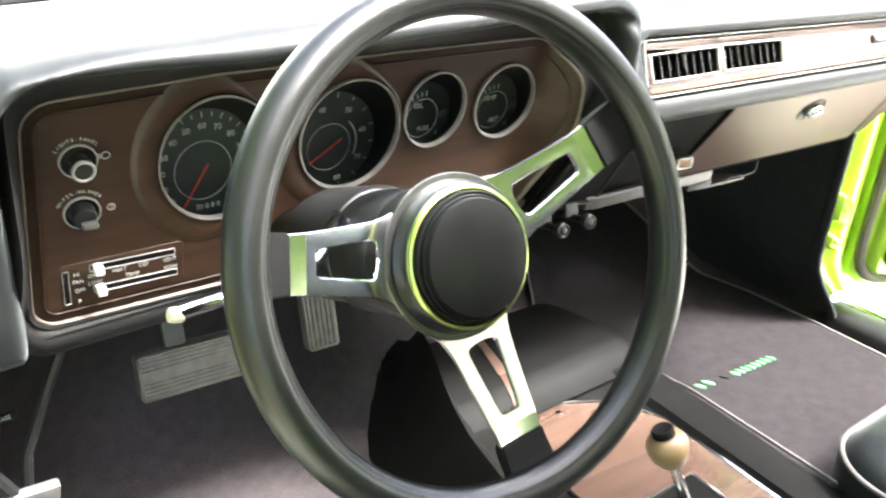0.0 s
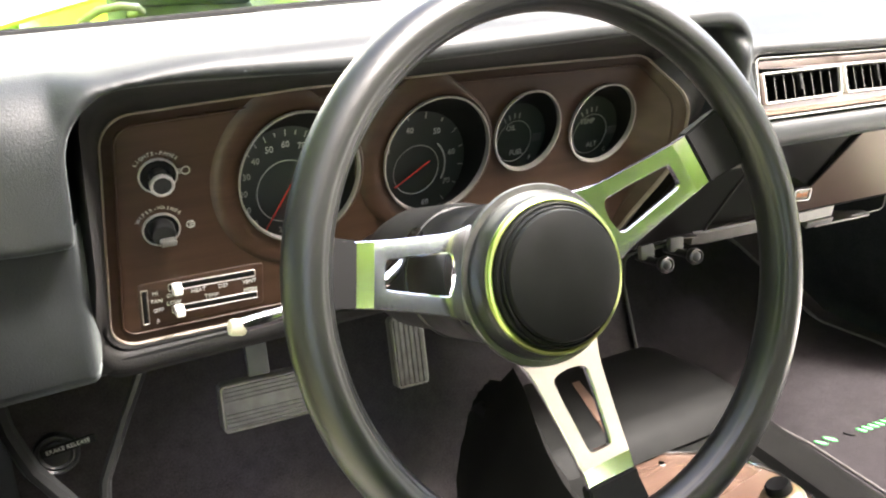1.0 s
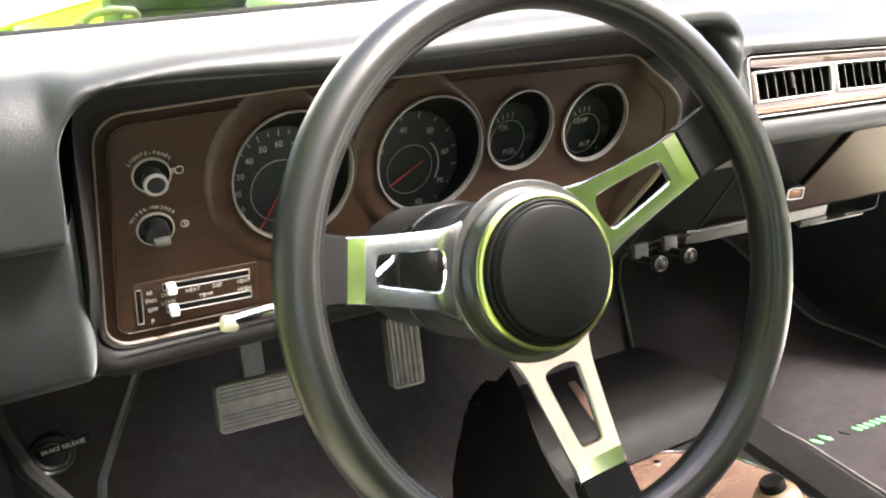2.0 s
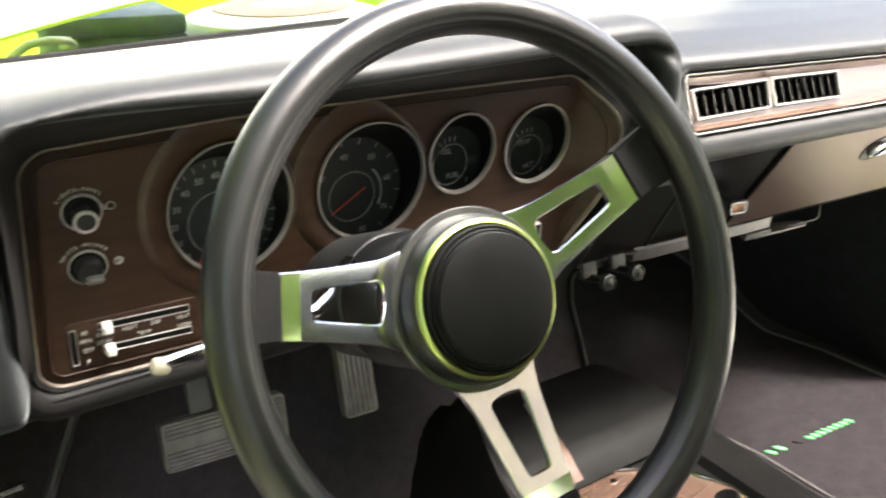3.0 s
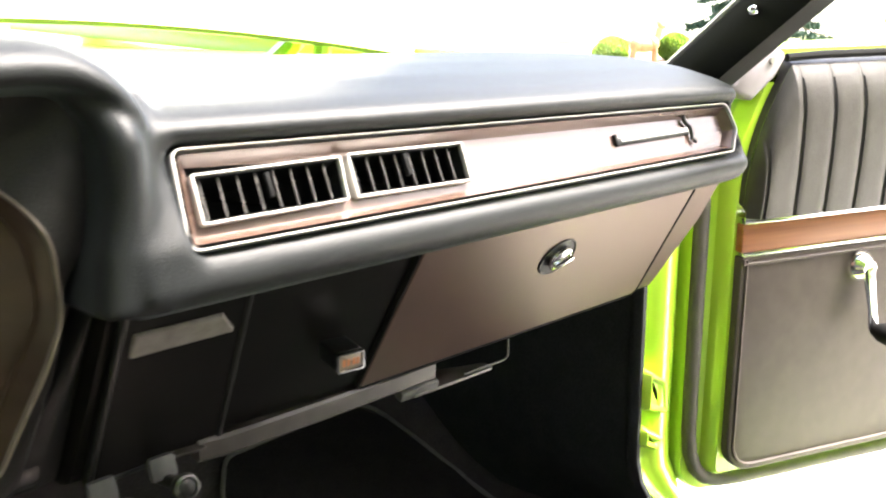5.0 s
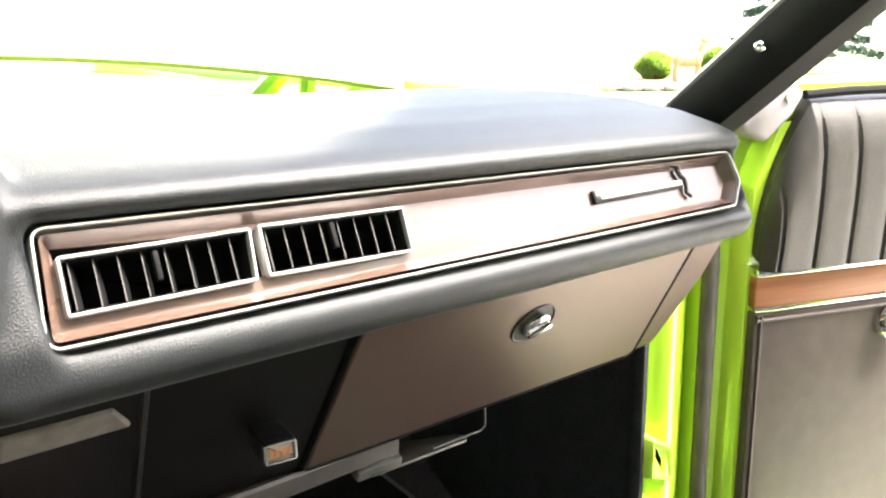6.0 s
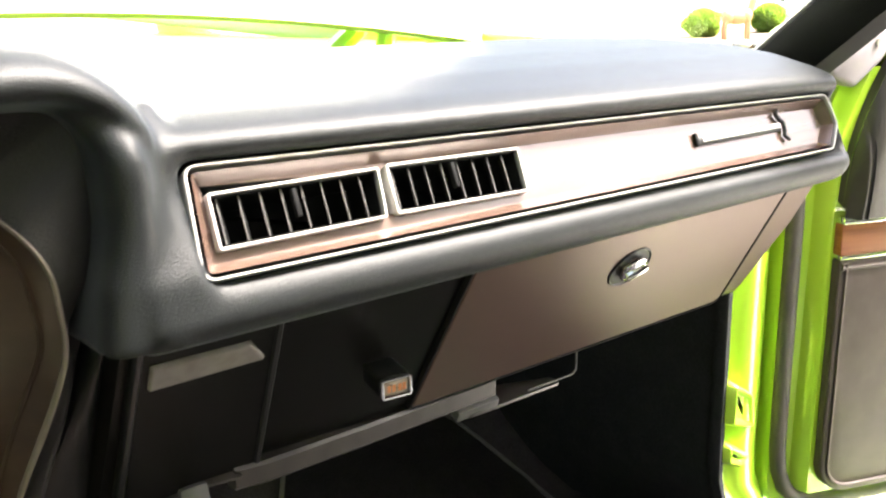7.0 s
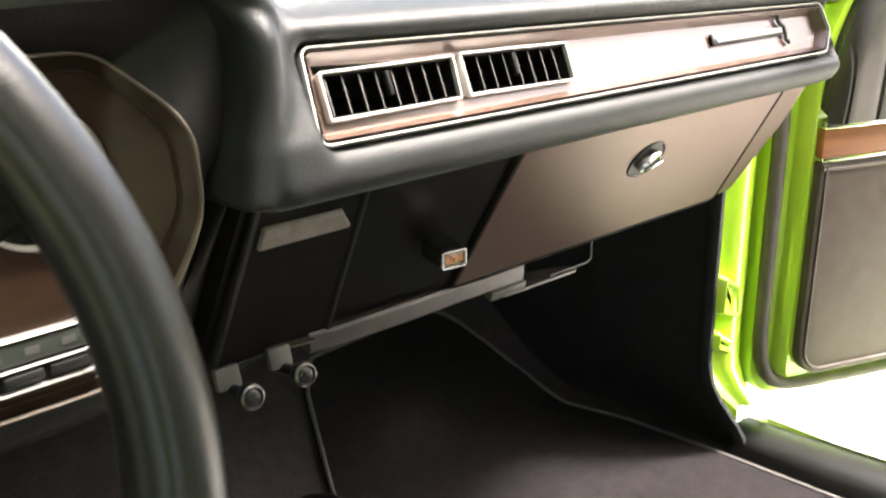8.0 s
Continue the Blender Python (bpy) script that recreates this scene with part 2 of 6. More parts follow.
def lathe(bm, profile, m, n=48, hollow=False):
    """profile: (radius, height along w)."""
    loops = []
    for r, h in profile:
        loops.append([(max(r, 1e-5) * math.cos(2 * math.pi * i / n), max(r, 1e-5) * math.sin(2 * math.pi * i / n), h) for i in range(n)])
    if hollow:
        loft(bm, loops + [loops[0]], m)
        bmesh.ops.remove_doubles(bm, verts=bm.verts, dist=1e-6)
    else:
        loft(bm, loops, m, cap_first=True, cap_last=True)
    return bm


def rounded(points, r, seg=6):
    """A polygon (counter-clockwise) with its corners rounded; r a number or one per corner."""
    out = []
    k = len(points)
    for i, p in enumerate(points):
        rad = r[i] if isinstance(r, (list, tuple)) else r
        p = Vector((p[0], p[1]))
        a, b = Vector(points[i - 1][:2]) - p, Vector(points[(i + 1) % k][:2]) - p
        la, lb = a.length, b.length
        a, b = a / la, b / lb
        ang = a.angle(b)
        d = min(rad / math.tan(ang / 2), la * 0.48, lb * 0.48)
        rr = d * math.tan(ang / 2)
        c = p + (a + b).normalized() * (rr / math.sin(ang / 2))
        s, e = p + a * d - c, p + b * d - c
        th = math.atan2(s.x * e.y - s.y * e.x, s.dot(e))
        for q in range(seg + 1):
            f = th * q / seg
            out.append((c.x + s.x * math.cos(f) - s.y * math.sin(f), c.y + s.x * math.sin(f) + s.y * math.cos(f)))
    return out


def inset(loop, d):
    """A loop (counter-clockwise) moved inwards by d."""
    k = len(loop)
    out = []
    for i in range(k):
        a, b, c = Vector(loop[i - 1]), Vector(loop[i]), Vector(loop[(i + 1) % k])
        t = (c - a).normalized()
        out.append((b.x - t.y * d, b.y + t.x * d))
    return out


def dense(loop, step):
    """The loop with long sides cut into short ones."""
    out = []
    for i, p in enumerate(loop):
        q = loop[(i + 1) % len(loop)]
        n = max(1, math.ceil(math.hypot(q[0] - p[0], q[1] - p[1]) / step))
        out += [(p[0] + (q[0] - p[0]) * k / n, p[1] + (q[1] - p[1]) * k / n) for k in range(n)]
    return out


def at(loop, h):
    return [(p[0], p[1], h) for p in loop]


def plate(bm, loop, m, h0, h1, bevel=0.001):
    """A plate of that outline from height h0 to h1, its front edge rounded."""
    loft(bm, [at(loop, h0), at(loop, h1 - bevel), at(inset(loop, bevel * 0.4), h1 - bevel * 0.3), at(inset(loop, bevel), h1)], m,
         cap_first=True, cap_last=True)
    return bm


def ring(bm, loop, m, width, h0, h1):
    """A raised rim along a loop, width wide to the inside."""
    w = width
    ls = [at(loop, h0), at(loop, h1 - w * 0.3), at(inset(loop, w * 0.25), h1), at(inset(loop, w * 0.75), h1), at(inset(loop, w), h1 - w * 0.3), at(inset(loop, w), h0)]
    loft(bm, ls + [ls[0]], m)
    bmesh.ops.remove_doubles(bm, verts=bm.verts, dist=1e-6)
    return bm


def circle(cx, cy, r, n=48, ry=None):
    ry = ry or r
    return [(cx + r * math.cos(2 * math.pi * i / n), cy + ry * math.sin(2 * math.pi * i / n)) for i in range(n)]


def letters(text, size, m, parent, mat=None, depth=0.0003, name="lettering"):
    cu = bpy.data.curves.new("text", "FONT")
    cu.body, cu.size, cu.align_x, cu.align_y = text, size, "CENTER", "CENTER"
    cu.extrude = depth
    cu.resolution_u = 2
    tmp = bpy.data.objects.new("text", cu)
    scene.collection.objects.link(tmp)
    bpy.context.view_layer.update()
    me = bpy.data.meshes.new_from_object(tmp.evaluated_get(bpy.context.evaluated_depsgraph_get()))
    bpy.data.objects.remove(tmp)
    bm = B()
    bm.from_mesh(me)
    bmesh.ops.transform(bm, matrix=m, verts=bm.verts)
    return part(name, bm, mat or INK, parent, smooth=False)


def sweep_x(bm, xs, section, caps=True):
    """section(x) gives a list of (y, z)."""
    loft(bm, [[(x, y, z) for y, z in section(x)] for x in xs], closed=False)
    return bm


def lerp(a, b, f):
    return a + (b - a) * f


def smooth01(f):
    f = max(0.0, min(1.0, f))
    return f * f * (3 - 2 * f)


# ==== the car ====
MC = axes((0, 0.735, 0.87), (1, -0.045, 0), (0, -0.16, 1))          # instrument panel
TRIM_TL, TRIM_TR = Vector((0.565, 0.662, 0.952)), Vector((1.098, 0.598, 0.936))
TRIM_BL, TRIM_BR = Vector((0.558, 0.637, 0.898)), Vector((1.092, 0.582, 0.8905))
MT = axes(TRIM_BL, TRIM_BR - TRIM_BL, TRIM_TL - TRIM_BL)           # passenger trim
WHEEL_C = Vector((0.1891, 0.4436, 0.9115))
MW = axes(WHEEL_C, (0.9998, -0.0195, 0), (0.0078, 0.3979, 0.9174)) @ Matrix.Rotation(radians(5.5), 4, "Z") @ Matrix.Scale(0.937, 4)


def lower_y(x, z):
    """The slanting lower face of the dashboard."""
    return 0.677 - 0.0986 * (x - 0.624) + 0.643 * (0.855 - z)


ML = axes((0.764, lower_y(0.764, 0.855), 0.855), (1, -0.0986, 0), (0, -0.643, 1))

dash = thing("dashboard", (0.5, 0.8, 0.7), "padded black vinyl car dashboard with woodgrain panels", "dashboard")


# --- padded top ---
def pad_passenger(x):
    f = (x - 0.565) / 0.533
    yt, zt = lerp(0.662, 0.598, f), lerp(0.952, 0.936, f)
    yb, zb = lerp(0.637, 0.582, f), lerp(0.898, 0.8905, f)
    e = smooth01((x - 1.097) / 0.042)
    d = 0.038 * e * e
    yl = lower_y(x, 0.858)
    k = max(smooth01((0.567 - x) / 0.007), smooth01((x - 1.107) / 0.007))          # rounded frame beside the trim
    return [(yl + 0.03 + d, 0.845 + d), (yl + 0.004 + d, 0.856 + d), (yb + 0.012 + d, 0.861 + d), (yb - 0.004 + d, 0.868 + d), (yb - 0.010 + d, 0.878 + d * 0.5),
            (yb - 0.008 + d, 0.887), (yb - 0.002 - 0.005 * k + d, zb - 0.002), (yb + 0.055 - 0.061 * k + d, zb + 0.004), (yt + 0.045 - 0.051 * k + d, zt - 0.004), (yt - 0.004 - 0.005 * k + d, zt + 0.003),
            (yt - 0.010 + d, zt + 0.009 - d * 0.3), (yt - 0.004 + d, zt + 0.017 - d * 0.5), (yt + 0.012 + d, zt + 0.023 - d * 0.7), (yt + 0.05 + d, zt + 0.033 - d),
            (yt + 0.10 + d, zt + 0.040 - d), (yt + 0.18, zt + 0.043 - d), (yt + 0.28, zt + 0.042 - d), (1.00, zt + 0.036 - d), (1.035, zt + 0.022 - d), (1.12, 0.91)]



def rear_y(x):
    """Where the driver's pad meets the windscreen."""
    return 0.948 + 0.04 * max(x, 0.0)


def pad_driver(x):
    """Section of the brow over the instruments; at its left it rolls down into a broad column."""
    r = smooth01((x - 0.538) / 0.030)
    a = max(0.0, min(0.0599, x - 0.494))
    l = smooth01((-0.10 - x) / 0.10)
    dz = min(0.052, 0.06 - math.sqrt(0.06 ** 2 - a * a)) + 0.03 * l
    corner, start = 0.046, -0.016
    low = lerp(0.999, 0.991, smooth01((x - 0.0) / 0.16))
    if x >= start:
        zb = low - dz
    elif x > start - corner:
        zb = low - (corner - math.sqrt(corner ** 2 - (x - start) ** 2))
    else:
        zb = lerp(0.953, 0.897, smooth01((start - corner - x) / 0.003))
    c = smooth01((0.04 - x) / 0.13)
    e = max(0.0, -0.075 - x)
    yf = 0.644 + 3.6 * e * e + 0.055 * r * r
    zt = 1.0185 - 0.010 * c - dz
    roll, deep = lerp(0.0200, 0.050, c), lerp(0.044, 0.050, c)
    roll = max(0.012, min(roll, zt - zb - 0.009))
    front = [(0.736 - 0.045 * x, min(0.976, zb - 0.004)), (yf + 0.014, zb), (yf + 0.003, zb + 0.0025), (yf, zb + 0.007)]
    for k in range(7):
        g = radians(15 * k)
        front.append((yf + deep * (1 - math.cos(g)), zt - roll + roll * math.sin(g)))
    y0 = yf + deep
    return front + [(lerp(y0, 0.82, 0.5), zt), (0.82, 1.008 - dz), (0.87, 0.998 - dz), (rear_y(x) - 0.05, 0.989 - dz), (rear_y(x), 0.983 - dz), (rear_y(x) + 0.012, 0.965 - dz), (1.12, 0.91 - dz),
                    (1.12, 0.88), (0.80, min(0.955, zb - 0.006))]


def post_section(z):
    """Rounded column between the instruments and the passenger trim."""
    e = 0.523 - 0.014 * smooth01((0.94 - z) / 0.07) - 0.022 * smooth01((z - 0.958) / 0.04) ** 2
    t = smooth01((z - 0.955) / 0.035)
    f = 0.022 * t * t
    yr = lerp(0.6315, 0.6565, max(0.0, min(1.0, (z - 0.90) / 0.048)))
    return [(e - 0.003, 0.70 + f, z), (e - 0.001, 0.650 + f, z), (e + 0.002, 0.642 + f, z), (e + 0.008, 0.637 + f, z), (e + 0.014, 0.6365 + f, z), (e + 0.022, lerp(0.640, yr, 0.5) + f, z),
            (e + 0.030, yr + f, z), (0.562, yr + 0.003 + f, z), (0.562, 0.70 + f, z)]


bm = B()
xs = [0.53, 0.54, 0.55, 0.556, 0.5585, 0.561, 0.563, 0.565, 0.567] + [0.576 + 0.01 * i for i in range(52)] + [1.096 + 0.004 * i for i in range(13)]
loft(bm, [[(x, y, z) for y, z in pad_passenger(x) + [(1.12, 0.86), (0.80, 0.85)]] for x in xs], cap_first=True, cap_last=True)
brow_xs = [-0.235 + 0.0115 * i for i in range(15)] + [-0.070, -0.065] + [-0.016 - 0.0459 * math.cos(radians(3.75 * i)) for i in range(24)] + [-0.008] + [0.0115 * i for i in range(44)] + [0.508 + 0.004 * i for i in range(17)]
loft(bm, [[(x, y, z) for y, z in pad_driver(x)] for x in brow_xs], cap_first=True, cap_last=True)
loft(bm, [post_section(z) for z in (0.868, 0.90, 0.915, 0.93, 0.945, 0.955, 0.963, 0.971, 0.979, 0.985)], cap_first=True, cap_last=True)
turn = Euler((0.6, 0.5, 0.7)).to_matrix().to_4x4()
bmesh.ops.transform(bm, matrix=turn.inverted(), verts=bm.verts)
soft_pad = part("padded_top", bm, VINYL, dash, "soft black padded vinyl top", angle=180)
soft_pad.rotation_euler = (0.6, 0.5, 0.7)
skin = soft_pad.modifiers.new("skin", "REMESH")
skin.mode, skin.voxel_size, skin.use_smooth_shade = "VOXEL", 0.0020, True
relax = soft_pad.modifiers.new("relax", "SMOOTH")
relax.factor, relax.iterations = 0.5, 44

bm = B()
tube(bm, [(0.152, 0.910, 0.9845), (0.158, 0.911, 0.9868), (0.20, 0.912, 0.9868), (0.26, 0.913, 0.9868), (0.324, 0.914, 0.9868), (0.330, 0.914, 0.9845)], 0.0058, 10)
part("defroster_slot", bm, BLACK, dash, "dark defroster slot in the padded top")

# --- recess round the instruments: from the brow's lip to the panel ---
OUTLINE = rounded([(-0.046, -0.114), (0.470, -0.123), (0.505, 0.004), (0.501, 0.056), (0.462, 0.0925), (0.30, 0.0975), (0.12, 0.1005), (-0.030, 0.0965)], [0.022, 0.03, 0.08, 0.05, 0.04, 0.2, 0.2, 0.028], 8)
OUTLINE = dense(OUTLINE, 0.012)


def swell(u):
    """How far the panel's right end curves towards the driver."""
    return 0.034 * smooth01((u - 0.468) / 0.036)


def swelled(bm):
    back, out = MC.inverted(), MC.to_3x3() @ Vector((0, 0, 1))
    for v in bm.verts:
        v.co += out * swell((back @ v.co).x)
    return bm


def lip(p, grow, back):
    u, v = p
    w = MC @ Vector((u, v, 0))
    top = smooth01(v / 0.09)
    right = smooth01((u - 0.43) / 0.05)
    f = lerp(smooth01(-v / 0.115), smooth01((0.030 - v) / 0.035), right)
    grow *= f
    left = smooth01((0.02 - u) / 0.06) * (1 - f * 0.7)
    y = lerp(0.664, 0.742 - swell(u), f) + back
    z = w.z + (lerp(0.034, 0.030, right) + grow) * top - grow * f
    edge = 0.523 - 0.014 * smooth01((0.94 - z) / 0.07)
    x = lerp(w.x, edge, right * (1 - f)) - (0.018 + grow) * left + min(grow, 0.012) * right
    return (x, y, z)


bm = B()
loops = [[MC @ Vector((p[0], p[1], swell(p[0]) - 0.004)) for p in OUTLINE],
         [MC @ Vector((p[0], p[1], swell(p[0]) + 0.0015)) for p in OUTLINE],
         [Vector(MC @ Vector((p[0], p[1], swell(p[0]) + 0.0015))).lerp(Vector(lip(p, 0, 0)), 0.6) for p in OUTLINE],
         [lip(p, 0.0, 0.008) for p in OUTLINE], [lip(p, 0.004, 0.004) for p in OUTLINE], [lip(p, 0.012, 0.001) for p in OUTLINE],
         [lip(p, 0.021, 0.005) for p in OUTLINE], [lip(p, 0.028, 0.010) for p in OUTLINE], [lip(p, 0.031, 0.03) for p in OUTLINE], [lip(p, 0.031, 0.10) for p in OUTLINE]]
loft(bm, loops)
part("instrument_hood", bm, VINYL_SOFT, dash, angle=70)

# --- left end and lower faces ---
bm = B()
sweep_x(bm, [-0.21, -0.18, -0.15, -0.12, -0.10, -0.085, -0.078, -0.072, -0.067, -0.063, -0.059, -0.055, -0.051, -0.047], lambda x: [(y + 0.09 * smooth01((x + 0.071) / 0.026) ** 2, z) for y, z in [(0.662, 0.907), (0.667, 0.897), (0.672, 0.84), (0.677, 0.785), (0.683, 0.774), (0.70, 0.770), (0.86, 0.775)]])
part("end_panel", bm, VINYL, dash, angle=50)
bm = B()
loft(bm, [[(x, 0.744, 0.752), (x, 0.746, 0.742), (x, 0.756, 0.733), (x, 0.80, 0.728), (x, 0.95, 0.735)] for x in (-0.07, 0.0, 0.1, 0.2, 0.3, 0.4, 0.47, 0.5)], closed=False)
part("lower_panel", bm, PLASTIC, dash, angle=50)

# --- lower face on the passenger's side ---


def low_section(x):
    return [(lower_y(x, 0.875) + 0.0, 0.875)] + [(lower_y(x, z), z) for z in (0.855, 0.80, 0.76, 0.722)] + [(lower_y(x, 0.715) + 0.002, 0.713), (lower_y(x, 0.712) + 0.012, 0.707), (lower_y(x, 0.71) + 0.12, 0.72)]


def lower_face(name, xs, mat, label):
    b = B()
    sweep_x(b, xs, lambda x: [(y + 0.05 * smooth01((0.53 - x) / 0.009) + 0.06 * smooth01((x - 1.160) / 0.011), z) for y, z in low_section(x)])
    for v in b.verts:
        v.co.x += 0.022 * smooth01((0.87 - v.co.z) / 0.07) * smooth01((v.co.x - 1.11) / 0.04)
    part(name, b, mat, dash, label)


# one panel in two colours: shade put into the left, light into the right
lower_face("lower_face", [0.521, 0.523, 0.526, 0.53] + [0.56 + 0.03 * i for i in range(18)], LOWER, "satin lower panel, shade put into its black")
lower_face("lower_end", [1.070, 1.10, 1.13, 1.145, 1.150, 1.156, 1.160, 1.164, 1.168, 1.171], GLOVE, "satin end of the lower panel in the lit taupe")
bm = B()
loft(bm, [[(c - 0.001, lower_y(0.5, z) + 0.06, z), (c, lower_y(0.5, z) + 0.018, z), (c + 0.0015, lower_y(0.5, z) + 0.008, z), (lerp(c, 0.527, 0.5), lower_y(0.5, z) + 0.005, z), (0.5265, lower_y(0.5, z) + 0.010, z), (0.528, lower_y(0.5, z) + 0.05, z)]
          for z, c in ((0.875, 0.5225), (0.86, 0.5215), (0.83, 0.515), (0.80, 0.508), (0.775, 0.502), (0.755, 0.497), (0.735, 0.493), (0.715, 0.491))], closed=False)
part("lower_post", bm, PLASTIC, dash, angle=60)

# --- passenger trim: woodgrain in a bright rim, with two vents ---
TW = (TRIM_BR - TRIM_BL).length
trim_loop = rounded([(-0.001, -0.001), (TW - 0.001, 0.002), (TW + 0.0156, 0.022), (TW + 0.012, 0.0495), (0.003, 0.0595)], [0.007, 0.007, 0.008, 0.007, 0.007], 5)
bm = B()
ring(bm, trim_loop, MT, 0.0016, -0.010, 0.0040)
part("bright_rim", bm, BEZEL, dash, "bright chrome rim")
VENTS = [[(0.0125, 0.0140), (0.1128, 0.0152), (0.1152, 0.0452), (0.0130, 0.0448)], [(0.1190, 0.0160), (0.2168, 0.0150), (0.2178, 0.0444), (0.1195, 0.0460)]]
VENTS = [rounded(q, 0.002, 3) for q in VENTS]
MTI = MT @ Matrix.Translation((0, 0, -0.006))
bm = B()
inner = inset(trim_loop, 0.004)
deep = inset(trim_loop, 0.0095)
loft(bm, [at(inner, 0.0025), at(deep, -0.006)], MT)
edges = []
for q in [deep] + [inset(q, 0.002) for q in VENTS]:
    vs = [bm.verts.new(MTI @ Vector((*p, 0))) for p in q]
    edges += [bm.edges.new((vs[a], vs[(a + 1) % len(vs)])) for a in range(len(vs))]
bmesh.ops.triangle_fill(bm, edges=edges, use_beauty=True)
loft(bm, [at(inset(OUTLINE, d), 0.0) for d in (0.013, 0.010, 0.0065, 0.001)], MC)
bmesh.ops.remove_doubles(bm, verts=bm.verts, dist=1e-5)
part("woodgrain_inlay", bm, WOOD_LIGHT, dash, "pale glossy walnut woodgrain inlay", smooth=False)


def vent(loop):
    u0, u1 = min(p[0] for p in loop), max(p[0] for p in loop)
    v0, v1 = min(p[1] for p in loop), max(p[1] for p in loop)
    v = part("air_vent", ring(B(), loop, MTI, 0.0019, -0.004, 0.0056), BEZEL, dash, "chrome-framed louvred air vent")
    b = B()
    loft(b, [at(inset(loop, 0.003), 0.003), at(inset(loop, 0.004), -0.030)], MTI, cap_last=True)
    part("duct", b, BLACK, v)
    for i in range(8):
        x = lerp(u0, u1, (i + 0.75) / 8.5)
        blade = part("louvre", box(B(), (0.0008, (v1 - v0) * 0.84, 0.012), MTI @ Matrix.Translation((x, (v0 + v1) / 2, -0.005)) @ Matrix.Rotation(radians(-27), 4, "Y")), BLACK, v)
        # paler strip along the blade's front edge
        part("louvre_edge", box(B(), (0.0007, (v1 - v0) * 0.84, 0.0007), MTI @ Matrix.Translation((x - 0.0028, (v0 + v1) / 2, 0.0005))), RAIL, blade, "thin paler louvre edge")
    part("thumb_tab", box(B(), (0.0030, (v1 - v0) * 0.5, 0.005), MTI @ Matrix.Translation((lerp(u0, u1, 0.47), (v0 + v1) / 2 + 0.003, 0.003)), 0.0008), BLACK, v)


for q in VENTS:
    vent(q)
# maker's badge as a plain bar and a plain bent shape
badge = part("badge", box(B(), (0.101, 0.0066, 0.0025), MTI @ Matrix.Translation((0.4365, 0.0290, 0.0018)) @ Matrix.Rotation(radians(0.5), 4, "Z"), 0.0007), PLASTIC, dash, "small dark badge bar with a bright strip")
part("bright_strip", box(B(), (0.094, 0.0040, 0.0010), MTI @ Matrix.Translation((0.4385, 0.0298, 0.0032)) @ Matrix.Rotation(radians(0.5), 4, "Z"), 0.0003), BEZEL, badge)
part("badge_mark", box(B(), (0.0030, 0.0100, 0.0028), MTI @ Matrix.Translation((0.3858, 0.0300, 0.0020)), 0.0006), BLACK, badge)
bm = B()
tube(bm, [(0.4865, 0.0430, 0.003), (0.4845, 0.0400, 0.003), (0.4860, 0.0360, 0.003), (0.4905, 0.0325, 0.003), (0.4900, 0.0255, 0.003), (0.4880, 0.0215, 0.003), (0.4925, 0.0180, 0.003)], 0.0019, 8, m=MTI)
part("badge_mark", bm, PLASTIC, badge)

# --- instrument panel ---
GAUGES = [(0.121, 0.021, 0.0595, 0.87), (0.2475, 0.020, 0.0565, 0.91), (0.3393, 0.0307, 0.0395, 0.878), (0.4248, 0.0259, 0.0402, 0.922)]
panel = thing("instrument_panel", MC @ Vector((0.22, -0.12, 0)), "brown woodgrain instrument panel with four round gauges", "instrument panel")
bm = B()


def edge_loop(loop, h):
    vs = [bm.verts.new(MC @ Vector((p[0], p[1], h))) for p in loop]
    return [bm.edges.new((vs[i], vs[(i + 1) % len(vs)])) for i in range(len(vs))]


edges = edge_loop(inset(OUTLINE, 0.013), 0.0)
for cx, cy, r, k in GAUGES:
    edges += edge_loop(circle(cx, cy, r * k, 48, r), 0.0)
bmesh.ops.triangle_fill(bm, edges=edges, use_beauty=True)
loft(bm, [at(inset(OUTLINE, d), 0.0) for d in (0.013, 0.010, 0.0065, 0.001)], MC)
bmesh.ops.remove_doubles(bm, verts=bm.verts, dist=1e-5)
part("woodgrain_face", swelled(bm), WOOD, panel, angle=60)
part("bright_edge", swelled(ring(B(), OUTLINE, MC, 0.0020, -0.004, 0.0028)), EDGING, panel, "thin bright edging")
inner_line = inset(OUTLINE, 0.010)
bm = B()
ring(bm, inner_line, MC, 0.0016, -0.002, 0.0014)
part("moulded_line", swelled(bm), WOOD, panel)


